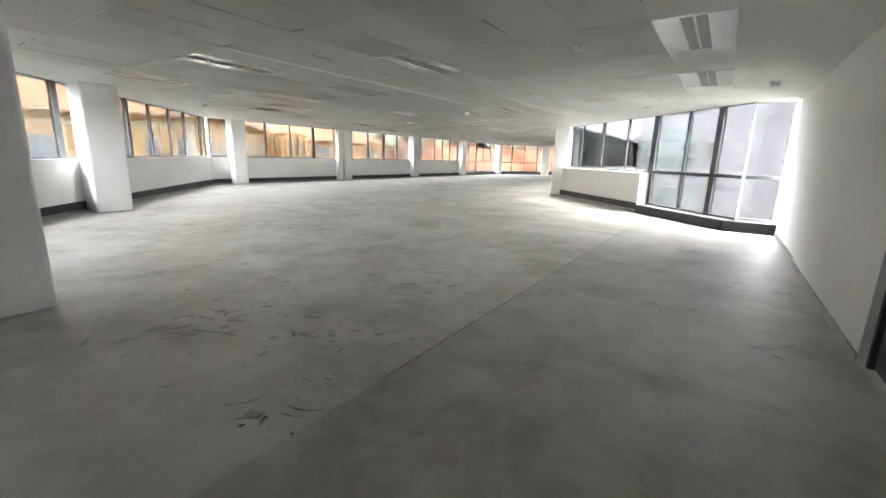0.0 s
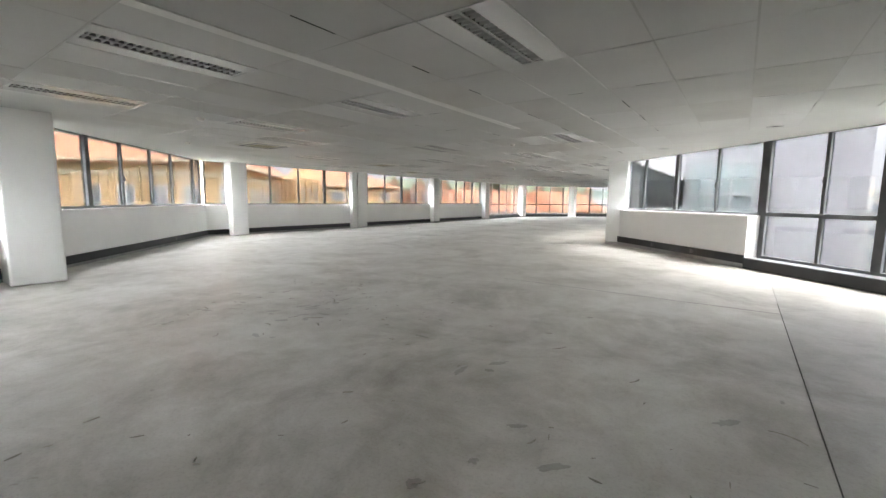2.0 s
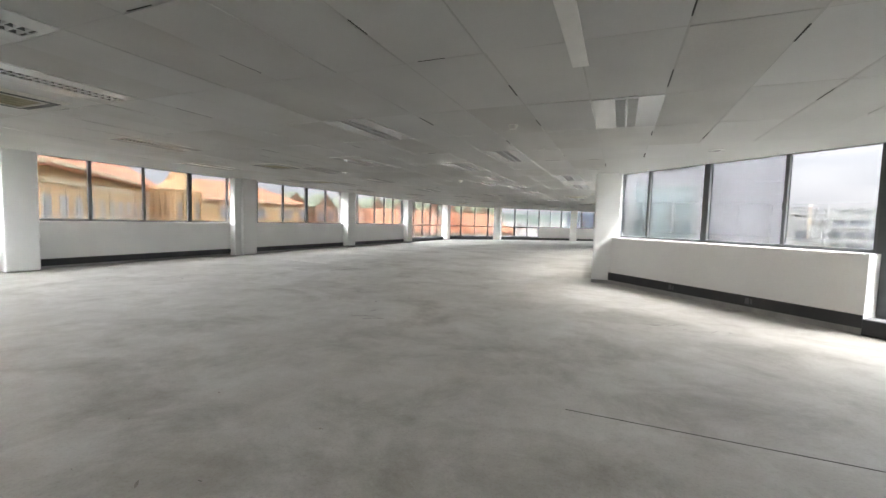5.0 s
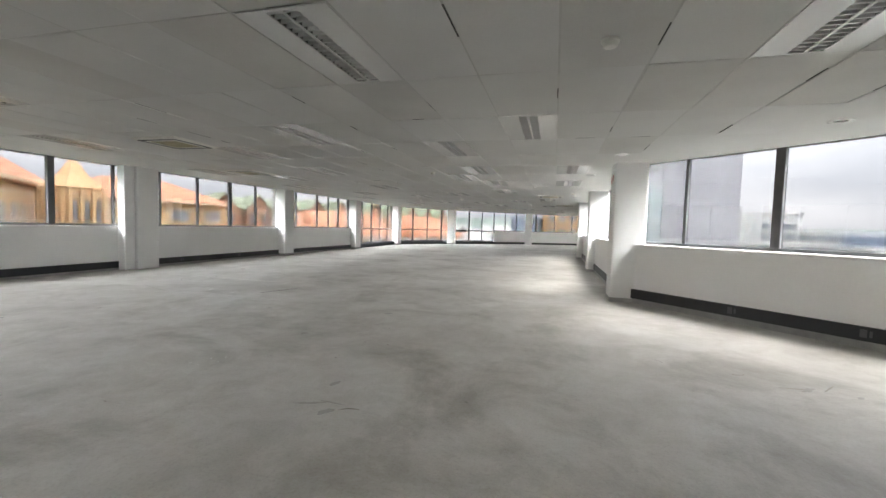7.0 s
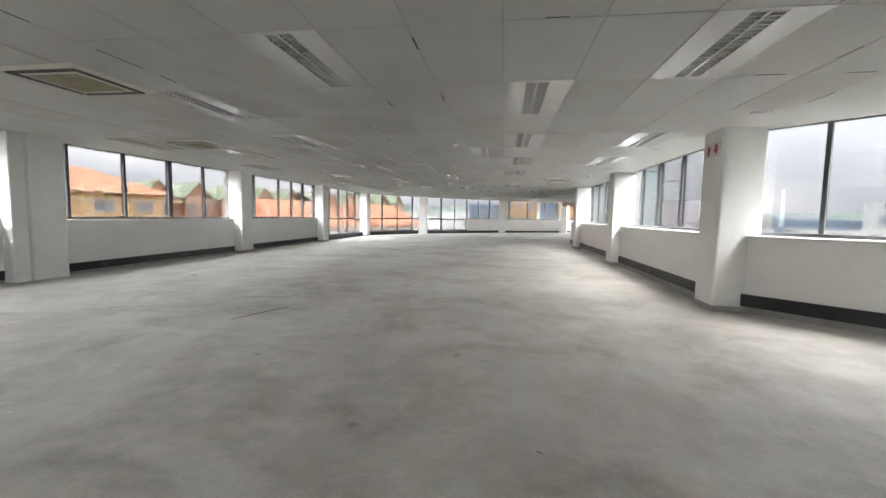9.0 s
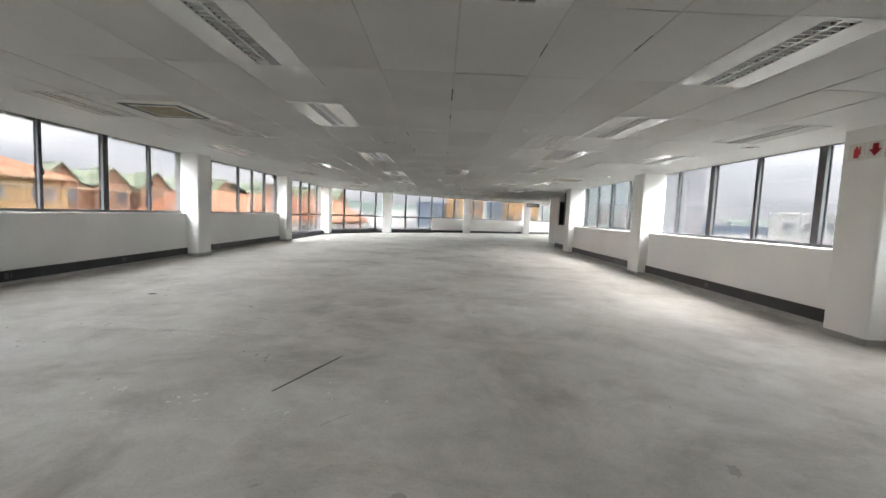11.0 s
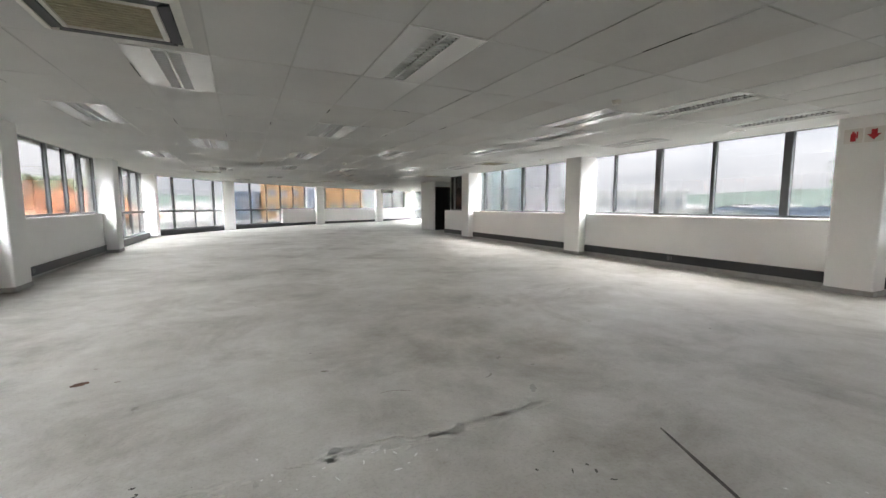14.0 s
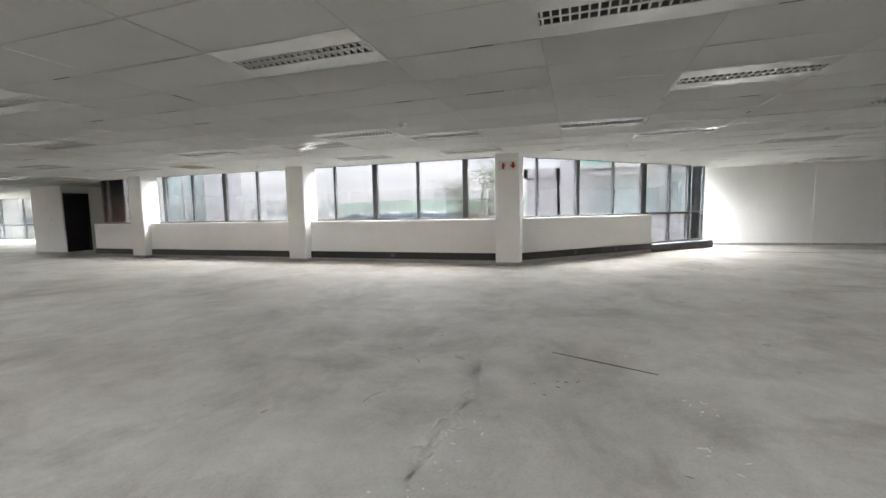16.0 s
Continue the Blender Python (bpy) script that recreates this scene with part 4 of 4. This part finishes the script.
for k in range(4):
    tw.box(-42.3 + 0.8 * k - 0.12, -42.3 + 0.8 * k + 0.12, 28.85, 29.1, -8, 3.3).box(-39.7, -39.45, 29.1 + 0.8 * k, 29.34 + 0.8 * k, -8, 3.3)
tw.done("wall", M["yellow"], gb)
tn = Build()
for k in range(3):
    tn.box(-42.0 + 0.8 * k, -41.7 + 0.8 * k, 29.05, 29.12, 0.2, 2.3).box(-39.72, -39.66, 29.5 + 0.8 * k, 29.8 + 0.8 * k, 0.2, 2.3)
tagged(tn.done("window", M["hglass"], gb), "narrow dark slit windows")
tp = Build()
Q = [(-42.4, 29.0), (-39.6, 29.0), (-39.6, 31.8), (-42.4, 31.8)]
for a, b in zip(Q, Q[1:] + Q[:1]):
    m, n = [((p[0] + 41.0) * 0.55 - 41.0, (p[1] - 30.4) * 0.55 + 30.4) for p in (a, b)]
    tp.poly([(*a, 3.3), (*b, 3.3), (*n, 4.0), (*m, 4.0)]).poly([(*m, 4.0), (*n, 4.0), (-41.0, 30.4, 5.7)])
tp.poly([(*q, 3.3) for q in Q])
tp.done("roof", M["yellow"], gb)
house("ochre_building", (-55.0, 46.5), (0.2, 0.98), 8.5, 5, 2.9, 2.7, M["yellow"], M["clay"], "low ochre building with a broad hipped clay roof", (1.1, -2.4), pitch=4.2, ww=1.9, wh=1.2)


def gabled_terrace(at, half_l, gables, eave, apex, label):
    """A brick terrace with a green metal roof and a row of brick gables towards the office."""
    root = new("brick_terrace")
    root.location = (*at, -8)
    tagged(root, label, "building")
    c, d = Vector(at), Vector((0.42, 0.91)).normalized()
    n = Vector((d.y, -d.x))
    P = lambda u, v, z: (*(c + d * u + n * v), z)
    wl, rf, fr, gl = Build(), Build(), Build(), Build()
    wl.prism([P(u, v, 0)[:2] for u, v in ((-half_l, -5), (half_l, -5), (half_l, 4), (-half_l, 4))], -8, eave)
    L = half_l + 0.3
    rf.poly([P(-L, 4.4, eave), P(L, 4.4, eave), P(L, 0, apex - 0.3), P(-L, 0, apex - 0.3)])
    rf.poly([P(L, -5.4, eave), P(-L, -5.4, eave), P(-L, 0, apex - 0.3), P(L, 0, apex - 0.3)])
    step = 2 * half_l / gables
    for k in range(gables):
        u, h = -half_l + step * (k + 0.5), step * 0.36
        wl.prism([P(a, b, 0)[:2] for a, b in ((u - h, 3.9), (u + h, 3.9), (u + h, 5.2), (u - h, 5.2))], -8, eave)
        wl.poly([P(u - h, 5.2, eave), P(u + h, 5.2, eave), P(u, 5.2, apex)])
        for e in (-1, 1):
            rf.poly([P(u + e * (h + 0.3), 5.5, eave - 0.2), P(u, 5.5, apex + 0.05), P(u, 0.4, apex + 0.05), P(u + e * (h + 0.3), 3.5, eave - 0.2)])
            rf.poly([P(u + e * (h + 0.3), 5.5, eave - 0.45), P(u + e * (h + 0.3), 5.5, eave - 0.2), P(u, 5.5, apex + 0.05), P(u, 5.5, apex - 0.2)])
        for z in (eave - 2.2, eave - 5.0):
            for e in (-0.5, 0.5):
                q = [P(u + e * h - 0.5, 5.18, 0)[:2], P(u + e * h + 0.5, 5.18, 0)[:2], P(u + e * h + 0.5, 5.26, 0)[:2], P(u + e * h - 0.5, 5.26, 0)[:2]]
                gl.prism(q, z, z + 1.4)
                fr.prism([(p[0], p[1]) for p in q], z + 1.4, z + 1.6)
    fr.prism([P(a, b, 0)[:2] for a, b in ((-half_l, 5.1), (half_l, 5.1), (half_l, 5.35), (-half_l, 5.35))], eave - 0.75, eave - 0.55)
    wl.done("wall", M["brick"], root)
    rf.done("roof", M["greenroof"], root)
    tagged(gl.done("window", M["hglass"], root), "dark paired windows")
    fr.done("window_frame", M["trimw"], root)
    return root


gabled_terrace((-53.5, 70.0), 13.0, 5, 3.1, 5.3, "red brick terrace with green metal roof and brick gables")
gabled_terrace((-41.5, 97.0), 13.0, 5, 3.3, 5.6, "red brick terrace with green metal roof and brick gables")
for k, (x, y) in enumerate(((-36, 62), (-30, 78))):
    house("brick_house", (x, y), (0.2, 1), 8, 5, -0.6, 3.2, M["brick"], M["clay"], "red brick terrace with a clay tile roof", (-3.2,), hip=0.2, gutter=False)


def slab_block(name, x0, x1, y0, y1, z1, mat, label, zs, pitch=3.0, ww=1.6, wh=1.4, turn=0.0):
    root = new(name)
    c = Vector(((x0 + x1) / 2, (y0 + y1) / 2))
    root.location = (c.x, c.y, -8)
    tagged(root, label, "building")
    R = Matrix.Rotation(radians(turn), 2)
    q = [c + R @ (Vector(p) - c) for p in ((x0, y0), (x1, y0), (x1, y1), (x0, y1))]
    b = Build().prism([tuple(p) for p in q], -8, z1)
    b.done("wall", mat, root)
    g = Build()
    for i in range(4):
        Run(q[(i + 1) % 4], q[i]).box(g, -0.15, (q[i] - q[(i + 1) % 4]).length + 0.15, -0.1, 0.15, z1 - 0.1, z1 + 0.45)
    g.done("parapet", mat, root)
    for i in range(4):
        facade_run(root, Run(q[(i + 1) % 4], q[i]), zs, ww, wh, pitch, 1.0)
    return root


slab_block("apartment_block", -8.5, -0.4, 104, 114, 6.5, M["orange"], "orange rendered apartment block with rows of windows", (-6, -3, 0, 3), turn=-4, pitch=2.2, ww=1.2)
slab_block("apartment_block", 4.4, 12, 102, 112, 4.8, M["orange"], "orange rendered apartment block with rows of windows", (-6, -3, 0.2), turn=-10, pitch=2.2, ww=1.2)
slab_block("office_block", 0.4, 3.6, 101, 108, 4.0, M["blue"], "blue clad office block among orange flats", (-5, -2, 1), turn=-10)
slab_block("office_block", -14.5, -9.2, 100, 109, 3.4, M["blue"], "blue clad office block among orange flats", (-5, -2, 1), turn=-12)
slab_block("pale_block", 8, 22, 76, 86, 2.6, M["whitep"], "low pale office block with window rows", (-6, -3, 0), turn=-25)


def car_deck(c, turn, length, depth, levels, top, label):
    root = new("car_park")
    root.location = (c[0], c[1], -8)
    tagged(root, label, "car park")
    R = Matrix.Rotation(radians(turn), 2)
    W = lambda x, y: Vector(c) + R @ Vector((x, y))

    def rb(bd, x0, x1, y0, y1, z0, z1):
        q = [W(x0, y0), W(x1, y0), W(x1, y1), W(x0, y1)]
        bd.prism([tuple(p) for p in q], z0, z1)
    for k in range(levels):
        z = top - 2.8 * k
        s = Build()
        rb(s, -length / 2, length / 2, -depth / 2, depth / 2, z - 0.35, z)
        s.done("slab", M["deck"], root)
        p = Build()
        for i in range(3):
            rb(p, -length / 2, length / 2, -depth / 2 - 0.1, -depth / 2, z + 0.2 + 0.32 * i, z + 0.38 + 0.32 * i)
        p.done("railing", M["whitep"], root)
    p = Build()
    n = int(length // 5)
    for i in range(n + 1):
        x = -length / 2 + 0.3 + i * (length - 0.6) / n
        rb(p, x - 0.2, x + 0.2, -depth / 2 + 0.05, -depth / 2 + 0.45, -8, top)
        rb(p, x - 0.2, x + 0.2, depth / 2 - 0.45, depth / 2 - 0.05, -8, top)
    p.done("pillar", M["deck"], root)
    return root


car_deck((-20, 62), 28, 44, 16, 3, -1.2, "open concrete car park with white railings")
slab_block("pale_block", 26, 60, 112, 124, 2.2, M["whitep"], "long white office block with strips of windows", (-4.6, -1.8, 0.6), pitch=3.4, ww=2.6, wh=1.0, turn=-24)
slab_block("pale_block", 36, 47, 115, 123, 6.0, M["whitep"], "white upper storeys set back above an office block", (2.8,), pitch=3.4, ww=2.6, wh=1.2, turn=-24)
pv = slab_block("slatted_pavilion", 22.6, 27.6, 98, 103, 5.2, M["whitep"], "white pavilion with horizontal sun slats", (), turn=-20)
sl = Build()
for k in range(9):
    Run((27.6, 97.1), (22.4, 99.0)).box(sl, -0.1, 5.6, 0.2, 0.5, -3.0 + 0.9 * k, -2.75 + 0.9 * k)
tagged(sl.done("slat", M["deck"], pv), "grey horizontal sun slats", kind="stuff")
car_deck((42, 62), -35, 30, 18, 3, -0.6, "grey multi storey car park with open decks")
slab_block("pale_block", 52, 80, 78, 90, 4.0, M["whitep"], "long pale low building in the town", (-5, -2, 1.2), turn=-35)
slab_block("warehouse", 70, 100, 48, 62, 0.4, M["blue"], "low warehouse with blue steel cladding", (-5,), turn=-50)
slab_block("warehouse", 50, 78, 96, 112, 1.2, M["blue"], "low warehouse with blue steel cladding", (-5,), turn=-35)

# pale wings of the same office building
ga = slab_block("office_wing", -4.5, -1.04, 27.4, 28.0, 9.0, M["facade"], "pale lilac clad office wing with glazed corner", ())
slab_block("office_wing", -1.02, 1.3, 28.3, 32.55, 9.0, M["facade"], "pale lilac clad stair tower of the office building", ())
slab_block("office_wing", 1.45, 3.4, 33.0, 36.5, 9.0, M["facade"], "pale lilac clad stair tower of the office building", ())
s1 = Run((-1.04, 27.4), (-4.5, 27.4))
fr = Build()
for z in (-2.6, 0.75, 4.1):
    s1.box(Build(), 0.5, 3.2, -0.02, 0.02, z, z + 2.5).done("window", M["pglass"], ga)
    for u in (0.5, 1.4, 2.3, 3.2):
        s1.box(fr, u - 0.06, u + 0.06, -0.02, 0.12, z - 0.1, z + 2.6)
    for h in (0, 0.9, 2.5):
        s1.box(fr, 0.5, 3.2, -0.02, 0.11, z + h - 0.06, z + h + 0.06)
fr.done("window_frame", M["whitep"], ga)
jn = Build()
for z in (-4, -1.2, 1.6, 4.4, 7.2):
    s1.box(jn, 0, 0.4, -0.01, 0.006, z, z + 0.03)
jn.done("panel_joint", M["plinth"], ga)
gbw = slab_block("office_wing", 12, 26, 0, 14.8, 7.5, M["facade"], "pale lilac clad office wing with a glazed band", ())
s2 = Run((12, 0), (12, 14.8))
f2 = Build()
s2.box(Build(), 1.0, 13.0, -0.02, 0.02, 0.9, 3.1).done("window", M["pglass"], gbw)
for k in range(11):
    s2.box(f2, 1.0 + 1.2 * k - 0.05, 1.0 + 1.2 * k + 0.05, -0.02, 0.1, 0.9, 3.1)
s2.box(f2, 0.9, 13.1, -0.02, 0.14, 3.1, 3.25)
s2.box(f2, 0.9, 13.1, -0.02, 0.14, 0.75, 0.9)
s2.box(Build(), 1.0, 13.6, -0.02, 0.05, 3.75, 4.75).done("window", M["teal"], gbw)
s2.box(f2, 0.9, 13.8, -0.02, 0.2, 3.5, 3.75)
s2.box(f2, 0.9, 13.8, -0.02, 0.2, 4.75, 4.9)
f2.done("window_frame", M["whitep"], gbw)
slab_block("office_wing", 13, 24, 15.0, 16.9, 3.3, M["facade"], "pale lilac clad office wing with a glazed band", ())


def tree(x, y, h, spread, seed, base=-8.0):
    root = new("tree")
    root.location = (x, y, base)
    tagged(root, "leafy green tree with an uneven crown", "tree", "town trees")
    r = random.Random(seed)
    tk = Build()

    def limb(p, q, ra, rb):
        p, q = Vector(p), Vector(q)
        d = (q - p).normalized()
        a = d.orthogonal().normalized()
        b = d.cross(a)
        for k in range(6):
            s, t = math.pi * k / 3, math.pi * (k + 1) / 3
            tk.poly([p + (a * math.cos(s) + b * math.sin(s)) * ra, p + (a * math.cos(t) + b * math.sin(t)) * ra,
                     q + (a * math.cos(t) + b * math.sin(t)) * rb, q + (a * math.cos(s) + b * math.sin(s)) * rb])
    top = Vector((x, y, base + h * 0.5))
    limb((x, y, base), top, 0.045 * h * 0.6, 0.02 * h * 0.6)
    lv = Build()
    for k in range(9):
        a = r.uniform(0, 6.3)
        tip = top + Vector((math.cos(a) * spread * r.uniform(0.3, 0.8), math.sin(a) * spread * r.uniform(0.3, 0.8), h * r.uniform(0.05, 0.42)))
        limb(top - Vector((0, 0, h * r.uniform(0, 0.15))), tip, 0.012 * h * 0.6, 0.003 * h)
        for j in range(300):
            p = tip + Vector((r.gauss(0, 1), r.gauss(0, 1), r.gauss(0, 0.75))) * spread * 0.22
            s = r.uniform(0.06, 0.13)
            u = Vector((r.gauss(0, 1), r.gauss(0, 1), r.gauss(0, 1))).normalized()
            w = u.orthogonal().normalized() * s
            v = u.cross(w)
            lv.poly([p - w, p - v * 0.5, p + w, p + v * 0.5])
    tk.done("trunk", M["bark"], root)
    tagged(lv.done("crown", M["leaf"], root), "clumps of small green leaves")


for k, (x, y, h, s) in enumerate(((20, 21.9, 13.4, 3.4), (22, 24, 10, 3.0), (20, 33, 8.5, 3.0), (16, 45, 7.6, 3.2), (12, 52, 8, 3.2), (30, 40, 8, 3.5), (-21, 48, 7.5, 3.0), (-24, 54, 7, 3.0), (48, 44, 8, 4), (60, 30, 8, 4))):
    tree(x, y, h, s, 20 + k)

# scattered low roofs of the town, then wooded hills
tb = Build()
r = random.Random(3)
for k in range(260):
    a, d = r.uniform(-0.4, 2.6), r.uniform(110, 420)
    x, y = d * math.cos(a), d * math.sin(a)
    sx, sy, z = r.uniform(5, 14), r.uniform(4, 9), -8 + r.uniform(3, 8) + d * 0.004
    mi = r.choice((0, 0, 1, 2, 3))
    tb.box(x - sx, x + sx, y - sy, y + sy, -8, z, mi)
    hv = z + r.uniform(1, 2.5)
    tb.poly([(x - sx, y - sy, z), (x + sx, y - sy, z), (x + sx, y, hv), (x - sx, y, hv)], 3).poly([(x + sx, y + sy, z), (x - sx, y + sy, z), (x - sx, y, hv), (x + sx, y, hv)], 3)
tagged(tb.done("town_houses", [M["whitep"], M["deck"], M["brick"], M["deck"]]), "low pale and brick town houses far away", "houses", kind="stuff")
hl = Build()
for ring, (d, z0, amp) in enumerate(((480, 4, 9), (800, 12, 20))):
    N = 160
    prev = None
    for k in range(N + 1):
        a = 2 * math.pi * k / N
        z = z0 + amp * (0.5 + 0.5 * math.sin(3 * a + ring)) * (0.6 + 0.4 * noise.noise((math.cos(a) * 4, math.sin(a) * 4, ring)))
        cur = [(math.cos(a) * (d - 90), math.sin(a) * (d - 90), -8), (math.cos(a) * d, math.sin(a) * d, z), (math.cos(a) * (d + 120), math.sin(a) * (d + 120), -8)]
        if prev:
            hl.poly([prev[0], cur[0], cur[1], prev[1]]).poly([prev[1], cur[1], cur[2], prev[2]])
        prev = cur
tagged(hl.done("backdrop", M["hill"]), "hazy wooded hills on the horizon", "hills", kind="structure")
